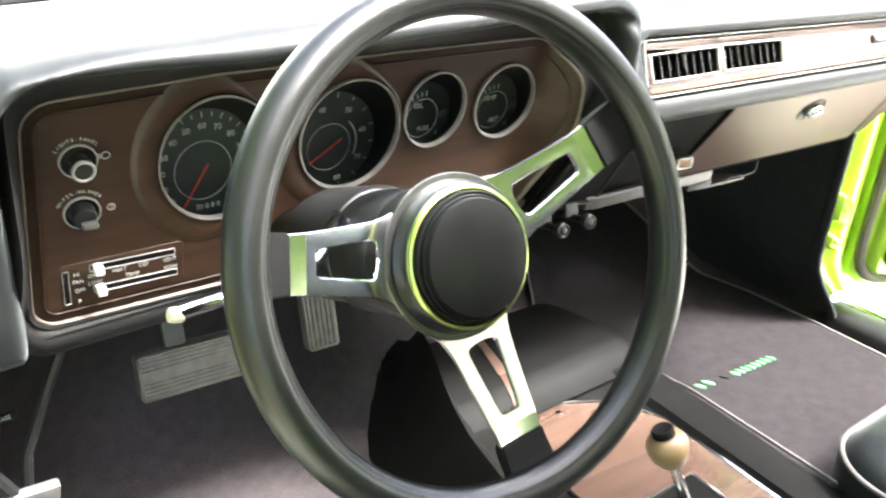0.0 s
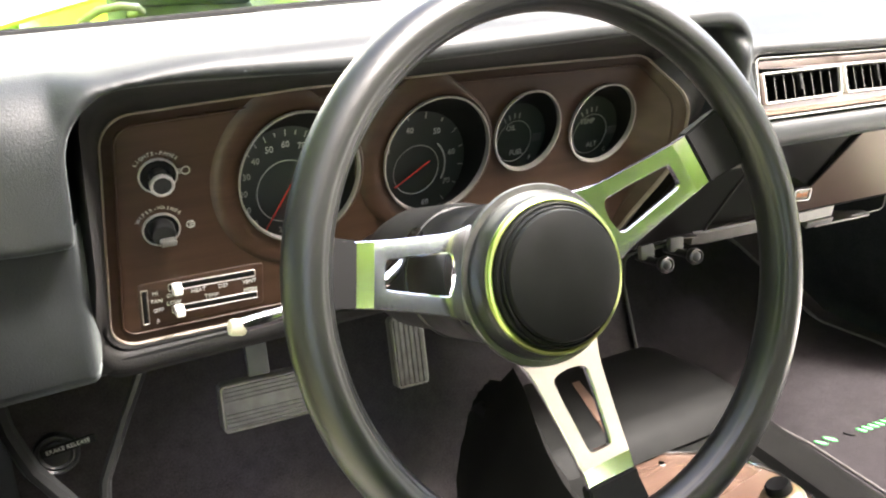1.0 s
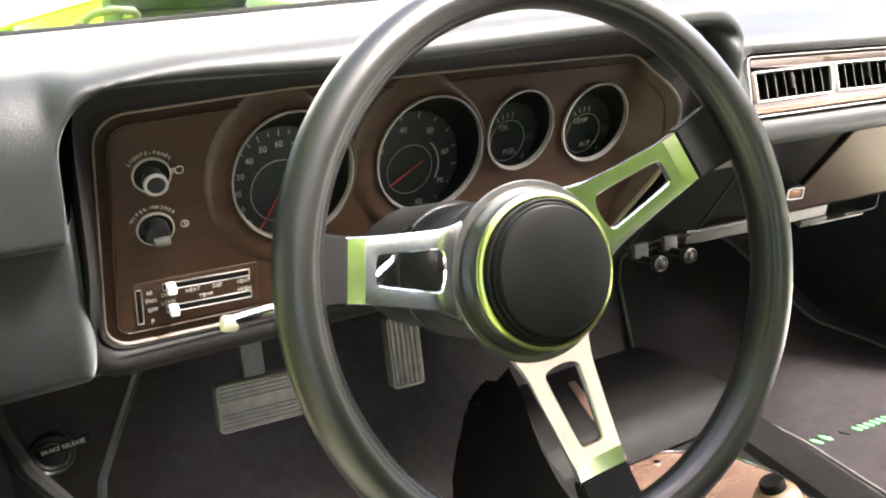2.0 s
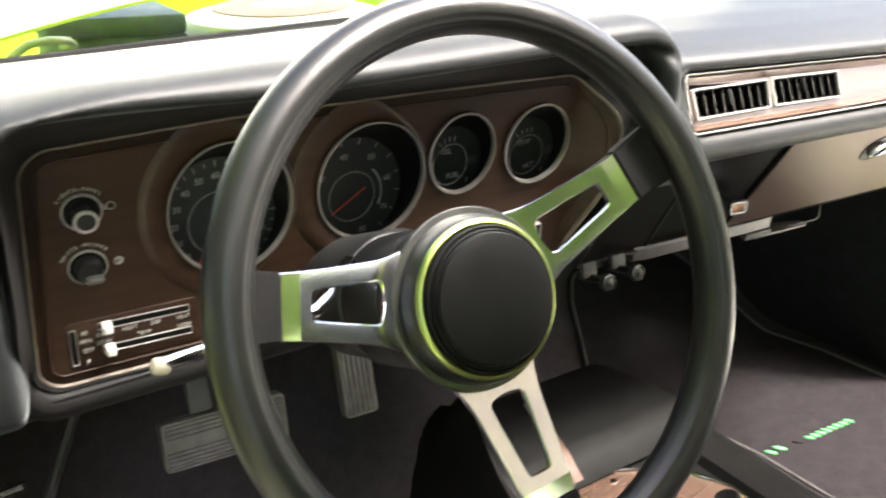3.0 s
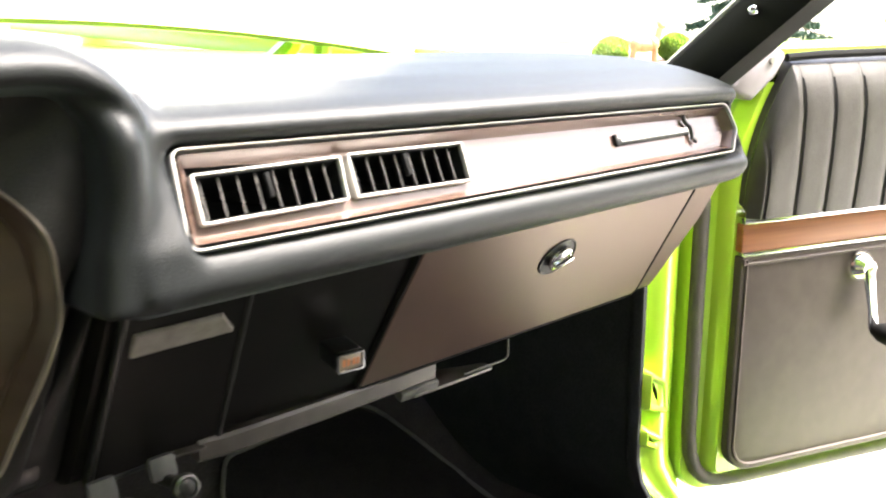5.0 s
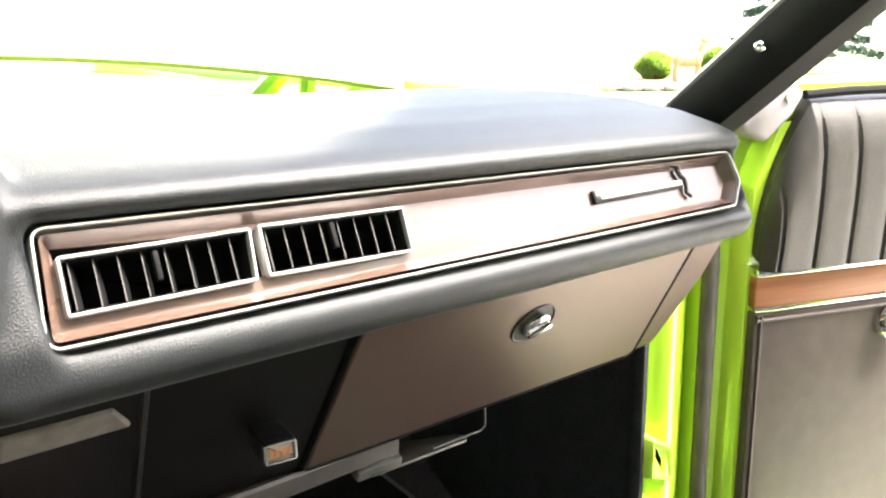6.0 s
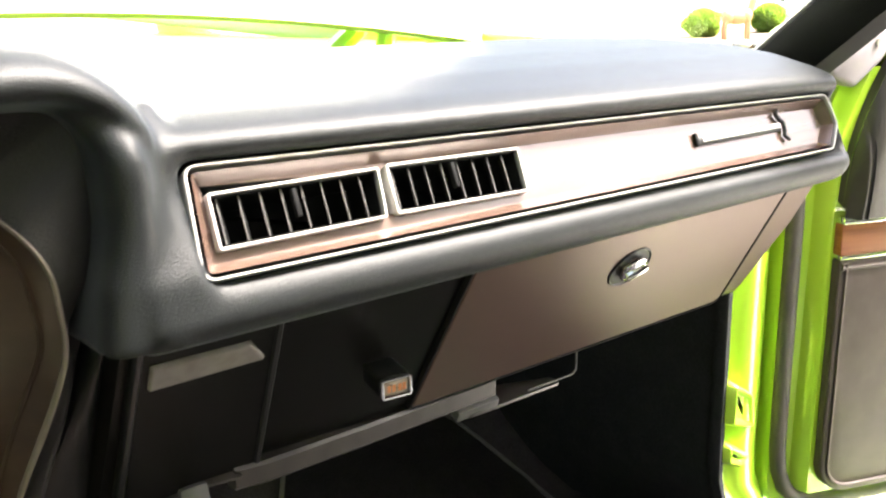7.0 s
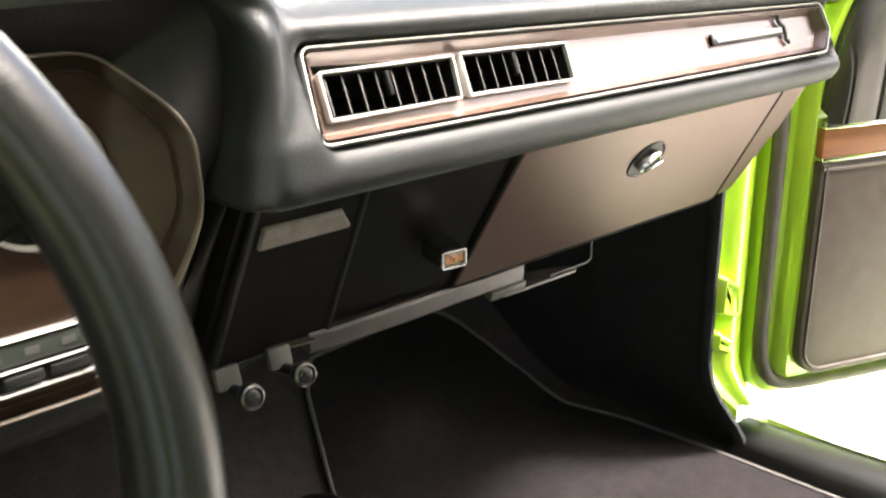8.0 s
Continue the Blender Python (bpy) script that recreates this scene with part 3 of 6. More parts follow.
def gauge(i, label):
    cx, cy, r, k = GAUGES[i]
    big = i < 2
    m = MC @ Matrix.Translation((cx, cy, 0)) @ Matrix.Diagonal((k, 1, 1, 1))
    depth = 0.038 if big else 0.034
    g = part("gauge", lathe(B(), [(r - 0.0002, 0.001), (r + 0.0012, 0.0040), (r + 0.0007, 0.0052), (r - 0.0006, 0.0050), (r - 0.0012, 0.0)], m, 64, True), GAUGERIM, panel, label)
    b = B()
    du, dv = (0.0, -0.031) if big else (0.014, -0.029)
    loft(b, [at(circle(0, 0, r), 0.0), at(circle(du, dv, r * 0.985), -depth)], m, cap_last=False)
    part("cup", b, BLACK, g)
    part("dial", lathe(B(), [(r * 0.99, -depth - 0.001), (r * 0.99, -depth)], m @ Matrix.Translation((du, dv, 0)), 48), DIAL, g, "black dial with white figures")
    if big:
        b = B()
        def flare(d, h):
            # broad on the free left side, thin towards the next gauge
            return [((r + d * lerp(1.0, 0.22, smooth01((c + 0.35) / 1.0))) * c, (r + d * lerp(1.0, 0.22, smooth01((c + 0.35) / 1.0))) * q, h) for c, q in circle(0, 0, 1.0, 64)]
        loft(b, [flare(0.002, 0.0006), flare(0.008, 0.0026), flare(0.014, 0.0034), flare(0.019, 0.0030), flare(0.024, 0.0016), flare(0.028, -0.0015)], m)
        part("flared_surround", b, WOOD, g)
    face = m @ Matrix.Translation((du, dv, -depth + 0.0003))
    return g, face, r


g, face, r = gauge(0, "round speedometer with chrome bezel")
b = B()
ring(b, circle(0, -0.004, r * 0.52), face, 0.0008, 0, 0.0004)
part("inner_circle", b, INK, g)
for k in range(13):
    a = radians(222 - k * 22)
    letters(str(k * 10), 0.0085 if k < 10 else 0.0075, face @ Matrix.Translation((r * 0.74 * math.cos(a), -0.002 + r * 0.74 * math.sin(a), 0.0004)), g)
for k in range(25):
    a = radians(222 - k * 11)
    part("tick", box(B(), (0.004 if k % 2 else 0.006, 0.0009, 0.0004), face @ Matrix.Translation((0.0, -0.002, 0.0004)) @ Matrix.Rotation(a, 4, "Z") @ Matrix.Translation((r * 0.93, 0, 0))), INK, g)
letters("20 0 8 0", 0.008, face @ Matrix.Translation((0.004, -r * 0.72, 0.0004)), g)
part("needle", box(B(), (0.052, 0.0012, 0.0008), face @ Matrix.Translation((-0.010, -0.018, 0.003)) @ Matrix.Rotation(radians(57), 4, "Z"), 0.0003), RED, g, "thin red needle")

g, face, r = gauge(1, "round tachometer with chrome bezel")
b = B()
ring(b, circle(0, -0.004, r * 0.46), face, 0.0008, 0, 0.0004)
part("inner_circle", b, INK, g)
for k in range(1, 9):
    a = radians(280 - k * 44)
    letters(str(k * 10), 0.0085, face @ Matrix.Translation((r * 0.73 * math.cos(a), -0.002 + r * 0.73 * math.sin(a), 0.0004)), g)
for k in range(17):
    a = radians(258 - k * 22)
    part("tick", box(B(), (0.004 if k % 2 else 0.006, 0.0009, 0.0004), face @ Matrix.Rotation(a, 4, "Z") @ Matrix.Translation((r * 0.92, 0, 0))), INK, g)
b = B()
tube(b, [(r * 0.58 * math.cos(radians(a)), -0.003 + r * 0.58 * math.sin(radians(a)), 0.001) for a in range(-25, 48, 8)], 0.0009, 6, m=face)
part("arc_mark", b, INK, g)
part("needle", box(B(), (0.0445, 0.0012, 0.0008), face @ Matrix.Translation((-0.0055, -0.0065, 0.003)) @ Matrix.Rotation(radians(31), 4, "Z"), 0.0003), RED, g, "thin red needle")

for i, (top, bottom) in ((2, ("OIL", "FUEL")), (3, ("TEMP", "ALT"))):
    g, face, r = gauge(i, "small round twin gauge with chrome bezel")
    ox, oy = (-0.0015, -0.0010) if i == 2 else (0.0040, -0.0020)
    part("inner_circle", ring(B(), circle(ox, oy, 0.0222), face, 0.0008, 0, 0.0004), INK, g)
    letters(top, 0.0080, face @ Matrix.Translation((ox - 0.0064, oy + 0.0148, 0.0004)), g)
    letters(bottom, 0.0080, face @ Matrix.Translation((ox + 0.0045, oy - 0.0124, 0.0004)), g)
    part("marker", box(B(), (0.012, 0.008, 0.0006), face @ Matrix.Translation((ox + 0.0290, oy + 0.001, 0.0004))), RUBBER, g)
    for k in range(4):
        a = radians(122 - k * 13)
        part("tick", box(B(), (0.0055, 0.0013, 0.0004), face @ Matrix.Translation((ox, oy, 0)) @ Matrix.Rotation(a, 4, "Z") @ Matrix.Translation((0.0275, 0, 0))), INK, g)
    letters("F" if i == 2 else "C", 0.0062, face @ Matrix.Translation((ox + 0.0232, oy - 0.0205, 0.0004)), g)


def switch(u, v, label, tip):
    m = MC @ Matrix.Translation((u, v, 0)) @ Matrix.Scale(0.78, 4)
    s = part("switch", lathe(B(), [(0.0185, -0.001), (0.0185, 0.0015), (0.0172, 0.0022), (0.0165, 0.0008), (0.0, 0.0005)], m, 32), BLACK, panel, label)
    part("collar", ring(B(), circle(0, 0, 0.0190, 40), m, 0.0016, 0, 0.0030), BEZEL, s)
    if tip == "pull":
        part("stem", lathe(B(), [(0.009, 0.0), (0.009, 0.012), (0.0115, 0.014), (0.0115, 0.020), (0.010, 0.0225), (0.0, 0.0230)], m, 32), PLASTIC, s)
        part("bright_ring", ring(B(), circle(0, 0, 0.0118, 36), m @ Matrix.Translation((0, 0, 0.020)), 0.0030, 0, 0.0035), BEZEL, s)
    else:
        part("stem", lathe(B(), [(0.013, 0.0), (0.0125, 0.012), (0.011, 0.014), (0.0, 0.0145)], m, 32), PLASTIC, s)
        part("grip", box(B(), (0.016, 0.007, 0.016), m @ Matrix.Translation((0.003, -0.006, 0.014)), 0.0015), RUBBER, s)
    return s


switch(0.008, 0.042, "round headlamp pull switch", "pull")
switch(0.006, -0.006, "round wiper knob", "turn")


def arc_text(text, u, v, r, a0, a1, size):
    for i, ch in enumerate(text):
        a = radians(lerp(a0, a1, i / (len(text) - 1)))
        if ch != " ":
            letters(ch, size, MC @ Matrix.Translation((u + r * math.cos(a), v + r * math.sin(a), 0.0006)) @ Matrix.Rotation(a - radians(90), 4, "Z"), panel)


arc_text("LIGHTS-PANEL", 0.008, 0.041, 0.0200, 142, 42, 0.0042)
arc_text("WIPER-WASHER", 0.006, -0.006, 0.0195, 148, 40, 0.0042)
for v in (0.043, -0.006):
    m = MC @ Matrix.Translation((0.0290, v, 0.0006))
    part("symbol", ring(B(), circle(0, 0, 0.0035, 20), m, 0.0007, 0, 0.0004), INK, panel)
    for k in (-1, 0, 1):
        part("symbol", box(B(), (0.004, 0.0006, 0.0004), m @ Matrix.Translation((-0.0055 if v > 0 else 0.001, 0.0018 * k, 0))), INK, panel)

# heater controls
MH = MC @ Matrix.Translation((0.0262, -0.0765, 0)) @ Matrix.Rotation(radians(-2.0), 4, "Z") @ Matrix.Diagonal((0.907, 1, 1, 1))
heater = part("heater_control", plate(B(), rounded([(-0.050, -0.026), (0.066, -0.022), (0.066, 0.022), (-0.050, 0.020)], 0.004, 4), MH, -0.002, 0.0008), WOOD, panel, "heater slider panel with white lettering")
for v, u0, u1 in ((0.0125, -0.022, 0.057), (-0.0105, -0.020, 0.059)):
    part("slot", plate(B(), rounded([(u0, v - 0.0028), (u1, v - 0.0028), (u1, v + 0.0028), (u0, v + 0.0028)], 0.001, 2), MH, 0, 0.0014), BLACK, heater)
    part("slot_edge", ring(B(), rounded([(u0 - 0.001, v - 0.0036), (u1 + 0.001, v - 0.0036), (u1 + 0.001, v + 0.0036), (u0 - 0.001, v + 0.0036)], 0.001, 2), MH, 0.0005, 0, 0.0016), BEZEL, heater)
part("slot", plate(B(), rounded([(-0.0465, -0.020), (-0.0425, -0.020), (-0.0425, 0.013), (-0.0465, 0.013)], 0.001, 2), MH, 0, 0.0014), BLACK, heater)
part("slot_edge", ring(B(), rounded([(-0.0475, -0.021), (-0.0415, -0.021), (-0.0415, 0.014), (-0.0475, 0.014)], 0.001, 2), MH, 0.0005, 0, 0.0016), BEZEL, heater)
for u, v in ((-0.016, 0.0135), (-0.015, -0.0090)):
    part("slider_knob", box(B(), (0.0085, 0.008, 0.010), MH @ Matrix.Translation((u, v, 0.006)), 0.0015), WHITE, heater, "white plastic slider knob")
for txt, u, v in (("HI", -0.035, 0.009), ("FAN", -0.034, 0.001), ("OFF", -0.033, -0.0085), ("OFF", -0.0205, 0.0045), ("LOW", -0.019, -0.0035), ("HEAT", 0.004, 0.005), ("DEF", 0.027, 0.005), ("VENT", 0.052, 0.0045),
                  ("HIGH", 0.053, -0.0040), ("TEMP", 0.016, -0.0030)):
    letters(txt, 0.0055, MH @ Matrix.Translation((u, v, 0.0012)), heater)
letters("P", 0.0065, MH @ Matrix.Translation((-0.034, -0.0205, 0.0012)), heater)

# radio at the lower right of the panel
MR = MC @ Matrix.Translation((0.379, -0.083, 0))
radio = part("radio", plate(B(), rounded([(-0.072, -0.016), (0.066, -0.0175), (0.064, 0.0165), (-0.072, 0.018)], 0.002, 3), MR, -0.002, 0.004), BLACK, panel, "radio with chrome frame and dark tuning scale")
part("chrome_frame", ring(B(), rounded([(-0.073, -0.002), (0.0655, -0.0035), (0.064, 0.0175), (-0.073, 0.019)], 0.002, 3), MR, 0.0012, 0, 0.006), BEZEL, radio)
part("tuning_scale", plate(B(), rounded([(-0.068, 0.001), (0.061, 0.000), (0.060, 0.014), (-0.068, 0.0155)], 0.001, 2), MR, 0, 0.0048), DIAL, radio)
part("chrome_bar", box(B(), (0.14, 0.0012, 0.006), MR @ Matrix.Translation((-0.003, -0.0165, 0.005)) @ Matrix.Rotation(radians(-0.6), 4, "Z"), 0.0004), BEZEL, radio)
for k in range(6):
    part("scale_mark", box(B(), (0.008, 0.005, 0.0004), MR @ Matrix.Translation((-0.055 + 0.021 * k, 0.0075, 0.0051))), RED if k == 2 else RUBBER, radio)
for k in range(5):
    part("push_button", box(B(), (0.022, 0.007, 0.007), MR @ Matrix.Translation((-0.056 + 0.026 * k, -0.009, 0.004)), 0.001), PLASTIC, radio)
for u in (-0.083,):
    part("tuning_knob", lathe(B(), [(0.009, 0), (0.009, 0.012), (0.0075, 0.015), (0, 0.0155)], MR @ Matrix.Translation((u, 0.0, 0)), 24), CHROME, radio)

# --- glove box, ash tray, clock on the lower face ---
GW = 0.349
gloop = rounded([(-0.003, -0.166), (0.373, -0.165), (0.349, -0.0035), (0.001, 0.006)], [0.004, 0.008, 0.006, 0.008], 4)
glove = thing("glove_box_door", ML @ Vector((GW / 2, -0.1, 0)), "closed satin taupe glove box door under woodgrain trim", "glove box")
part("door_panel", plate(B(), gloop, ML, 0.0005, 0.004, 0.0015), GLOVE, glove, angle=15)
bm = B()
ring(bm, inset(gloop, -0.0036), ML, 0.0034, -0.001, 0.0042)
part("shut_gap", bm, BLACK, glove)
bm = B()
box(bm, (GW * 0.94, 0.0042, 0.004), ML @ Matrix.Translation((0.172, 0.0062, 0.0052)) @ Matrix.Rotation(radians(-1.2), 4, "Z"), 0.0006)
part("edge_strip", bm, KNOB, glove, "dull gold upper edge strip")
part("stop_clip", box(B(), (0.05, 0.004, 0.006), ML @ Matrix.Translation((0.188, 0.0055, 0.0065)) @ Matrix.Rotation(radians(-1.2), 4, "Z"), 0.001), BLACK, glove)
ML_LOCK = ML @ Matrix.Translation((0.178, -0.0545, 0.004))
lock = part("lock", lathe(B(), [(0.0222, -0.002), (0.0222, 0.0008), (0.0212, 0.0014), (0.0203, 0.0008), (0.0198, 0.0003), (0.0, 0.0003)], ML_LOCK, 40), PLASTIC, glove, "round recessed chrome lock knob", angle=25)
part("lock_knob", lathe(B(), [(0.0130, -0.001), (0.0138, 0.003), (0.0128, 0.0055), (0.007, 0.007), (0.0, 0.0072)], ML_LOCK @ Matrix.Translation((0.001, 0.001, 0)), 32), CHROME, lock)
part("lock_grip", box(B(), (0.021, 0.0055, 0.006), ML_LOCK @ Matrix.Translation((0.001, 0.001, 0.0082)) @ Matrix.Rotation(radians(28), 4, "Z"), 0.0022), CHROME, lock)

ash = thing("ash_tray", ML @ Vector((-0.2, -0.1, 0)), "closed black ash tray with a finger pull in the dashboard", "ash tray")
aloop = rounded([(-0.236, -0.172), (-0.134, -0.168), (-0.1435, 0.0080), (-0.2300, 0.0125)], [0.003, 0.003, 0.008, 0.006], 4)
part("front", plate(B(), aloop, ML, 0.0, 0.0062, 0.0028), LOWER, ash, angle=15)
part("edge", ring(B(), aloop, ML, 0.0050, 0, 0.0080), PLASTIC, ash, "raised satin rim")
part("finger_pull", plate(B(), rounded([(-0.2218, -0.0330), (-0.1500, -0.0322), (-0.1630, -0.0117), (-0.2213, -0.0107)], 0.002, 3), ML, 0.005, 0.0088, 0.002), PEDAL, ash, "grey finger pull plate", angle=20)

lamp_m = axes((0.710, 0.687, 0.7732), (0.985, -0.17, 0), (0, -0.10, 1)) @ Matrix.Scale(0.76, 4)
clock = thing("dash_clock", lamp_m @ Vector((0, 0, -0.02)), "tiny chrome-framed clock with amber digits under the dashboard", "clock")
cloop = rounded([(-0.0155, -0.0095), (0.0155, -0.0105), (0.0145, 0.0105), (-0.0165, 0.0115)], 0.003, 4)
part("housing", plate(B(), cloop, lamp_m, -0.035, 0.0), PLASTIC, clock)
part("chrome_frame", ring(B(), cloop, lamp_m, 0.0026, -0.004, 0.003), CHROME, clock)
part("display", plate(B(), inset(cloop, 0.0028), lamp_m, -0.002, 0.0008), DISPLAY, clock, "grey display window")
for k, u in enumerate((-0.008, -0.003, 0.003, 0.0075)):
    part("digit", box(B(), (0.0032, 0.007, 0.0005), lamp_m @ Matrix.Translation((u, 0, 0.0011))), AMBER, clock)

# --- brackets, pull knobs under the dashboard ---
bracket = thing("dash_bracket", (0.7, 0.78, 0.70), "bare grey metal rail under the dashboard edge", "bracket")
bm = B()
loft(bm, [[(x, y + dy, z + dz) for dy, dz in ((0.008, 0.010), (-0.002, 0.0095), (-0.004, 0.007), (-0.003, -0.007), (0.000, -0.0095), (0.010, -0.009), (0.010, 0.0))] for x, y, z in ((0.618, 0.760, 0.7095), (0.641, 0.757, 0.7075), (0.73, 0.755, 0.7035), (0.80, 0.754, 0.701), (0.863, 0.753, 0.699))], cap_first=True, cap_last=True)
part("rail", bm, RAIL, bracket, angle=30)
bm = B()
box(bm, (0.026, 0.022, 0.002), pose(0.610, 0.764, 0.716, 10, 4, -8), 0.0006)
part("end_tab", bm, RAIL, bracket)
bm = B()
plate(bm, rounded([(0.852, 0.752), (0.960, 0.746), (0.962, 0.760), (0.870, 0.800), (0.852, 0.800)], 0.004, 3), pose(0, 0, 0.6885, 0, 1.5, 0) @ Matrix.Translation((-0.018, 0, 0.0145)), -0.0018, 0.0008, 0.0004)
part("end_plate", bm, RAIL, bracket, "flat bent end of the rail")
bm = B()
tube(bm, [(0.900, 0.747, 0.6845), (0.956, 0.744, 0.683), (0.9615, 0.744, 0.686), (0.962, 0.744, 0.712)], 0.0012, 8)
part("wire", bm, RUBBER, bracket)
part("tab", box(B(), (0.045, 0.012, 0.012), axes((0.845, 0.757, 0.685), (1, -0.112, 0.02), (0, -0.4, 1)), 0.003), RUBBER, bracket)


def pull_knob(x, y, z):
    k = thing("pull_knob", (x, y, z), "chrome pull knob on a short stalk under the dashboard", "knob", "pull knobs under the dashboard")
    m = axes((x, y, z), (1, -0.09, 0), (0, 0.25, 1)) @ Matrix.Scale(0.82, 4)
    part("bracket", box(B(), (0.024, 0.022, 0.010), m @ Matrix.Translation((-0.002, 0.012, -0.035)), 0.003), RUBBER, k)
    part("stalk", lathe(B(), [(0.0055, -0.06), (0.0055, 0.0), (0.0, 0.001)], m, 16), PLASTIC, k)
    part("knob", lathe(B(), [(0.006, -0.006), (0.0100, -0.002), (0.0118, 0.004), (0.0110, 0.009), (0.0088, 0.0105), (0.0075, 0.0085)], m, 28), HUBMETAL, k)
    part("knob_face", lathe(B(), [(0.0080, 0.0075), (0.0070, 0.0092), (0.004, 0.0105), (0, 0.011)], m, 24), PLASTIC, k)
    return k


pull_knob(0.539, 0.720, 0.711)
pull_knob(0.5835, 0.720, 0.711)


# ==== steering ====
wheel = thing("steering_wheel", WHEEL_C, "three-spoke sports steering wheel with thick black rim and brushed spokes", "steering wheel")
R0, R1 = 0.1795, 0.0142
bm = B()
N, K = 144, 72
loops = []
for i in range(N):
    a = 2 * math.pi * i / N
    loop = []
    for j in range(K):
        b = 2 * math.pi * j / K
        rr = R1
        # two fine moulded grooves round the inner side of the grip
        for groove in (2.05, 2.45):
            rr -= 0.0007 * math.exp(-((b - groove) / 0.07) ** 2)
        loop.append(((R0 + rr * math.cos(b)) * math.cos(a), (R0 + rr * math.cos(b)) * math.sin(a), rr * math.sin(b) * 1.08))
    loops.append(loop)
loft(bm, loops + [loops[0]], MW)
bmesh.ops.remove_doubles(bm, verts=bm.verts, dist=1e-6)
part("rim", bm, RIM, wheel, "thick soft black grip rim", angle=60)


MS = MW @ Matrix.Translation((-0.0045, -0.0025, 0))


def spoke(angle):
    """A dished plate with a tapering slot, folded flat near its outer end."""
    m = MS @ Matrix.Rotation(angle, 4, "Z")

    def high(q):
        return lerp(-0.0345, -0.0145, (q - 0.062) / 0.068) if q < 0.130 else -0.0145 + 0.12 * (q - 0.130)
    side = [(0.054, 0.0325), (0.060, 0.0300), (0.066, 0.0282), (0.072, 0.0267), (0.085, 0.0250), (0.100, 0.0232), (0.115, 0.0216), (0.126, 0.0206), (0.130, 0.0203), (0.136, 0.0200), (0.1425, 0.0197)]
    slot = [(0.0672, 0.004), (0.0680, 0.0085), (0.0695, 0.0120), (0.0725, 0.0136), (0.085, 0.0126), (0.100, 0.0110), (0.1135, 0.0096), (0.1195, 0.0086), (0.1213, 0.0076), (0.1219, 0.0055), (0.122, 0.0035)]
    fold = [lerp2(a, b) for a, b in zip(side[:7], slot[:7])] + [(0.1262, 0.0145), (0.130, 0.0135), (0.130, 0.009), (0.130, 0.005)]

    def loop(half, tip, root):
        return [(q, -w) for q, w in half] + [(tip, 0.0)] + [(q, w) for q, w in reversed(half)] + [(root, 0.0)]

    def lift(poly, dz, dw=0.0):
        return [(q, w + (dw if w > 0 else -dw if w < 0 else 0), high(q) + dz) for q, w in poly]
    op, fp, ip = loop(side, 0.1425, 0.054), loop(fold, 0.130, 0.0605), loop(slot, 0.122, 0.0668)
    t = 0.0046
    ls = [lift(op, -t), lift(op, -0.0010), lift(op, -0.0002, -0.0007), lift(fp, 0.0), lift(ip, -0.0002, 0.0010), lift(ip, -0.0014), lift(ip, -t)]
    b = B()
    loft(b, ls + [ls[0]], m)
    bmesh.ops.remove_doubles(b, verts=b.verts, dist=1e-6)
    s = part("spoke", b, BRUSHED, wheel, "slotted brushed metal spoke", angle=9)
    b = B()
    blk = [[(x, -w, z0), (x, w, z0), (x, w, z1), (x, -w, z1)] for x, w, z0, z1 in ((0.1415, 0.0205, -0.022, -0.0117), (0.150, 0.0208, -0.022, -0.0104), (0.168, 0.0222, -0.016, -0.006), (0.176, 0.024, -0.008, 0.000))]
    loft(b, blk, m, cap_first=True, cap_last=True)
    bmesh.ops.bevel(b, geom=b.edges[:], offset=0.0015, segments=2, affect="EDGES")
    part("end_block", b, BLACK, s, "dark moulded rubber end block")


def lerp2(a, b):
    return ((a[0] + b[0]) / 2, (a[1] + b[1]) / 2)


for a in (162.1, 17.9, -90.7):
    spoke(radians(a))
# plate of the spokes' metal, its dark cabin reflection put into the colour
part("hub_plate", lathe(B(), [(0.045, -0.0385), (0.0612, -0.0385), (0.0622, -0.0375), (0.0622, -0.0350), (0.0614, -0.0340), (0.0500, -0.0338)], MS, 72), HUBMETAL, wheel, "brushed metal plate round the hub")
part("hub_shell", lathe(B(), [(0.050, -0.085), (0.0535, -0.075), (0.0535, -0.038)], MS, 72), PLASTIC, wheel, "black hub shell")
part("hub_collar", lathe(B(), [(0.0575, -0.0345), (0.0574, -0.0320), (0.0566, -0.0290), (0.0552, -0.0235), (0.0540, -0.0200), (0.0528, -0.0190), (0.046, -0.0190)], MS, 72), RIM, wheel, "soft black tapered hub collar")
part("trim_ring", lathe(B(), [(0.0532, -0.0205), (0.0530, -0.0178), (0.0518, -0.0164), (0.0500, -0.0160), (0.0490, -0.0168), (0.0486, -0.0205)], MS, 72, True), RINGMETAL, wheel, "thin metal ring, green reflection put into its colour")
part("horn_button", lathe(B(), [(0.0484, -0.024), (0.0484, -0.0142), (0.0477, -0.0128), (0.0470, -0.0126), (0.0464, -0.0136), (0.0459, -0.0136), (0.0454, -0.0108), (0.0446, -0.0094), (0.0440, -0.0098), (0.0436, -0.0098), (0.0432, -0.0074), (0.0422, -0.0060), (0.034, -0.0040), (0.020, -0.0028), (0.0, -0.0024)], MS, 72), HORN, wheel, "round domed black horn button")

column = thing("steering_column", MW @ Vector((0, 0, -0.2)), "black steering column shroud behind the wheel", "steering column")
part("upper_shroud", lathe(B(), [(0.0, -0.083), (0.0505, -0.0835), (0.052, -0.088), (0.052, -0.145), (0.0505, -0.148)], MS, 64), PLASTIC, column)
part("joint_ring", lathe(B(), [(0.0495, -0.146), (0.0525, -0.148), (0.0525, -0.152), (0.0495, -0.154)], MS, 64), PLASTIC, column)
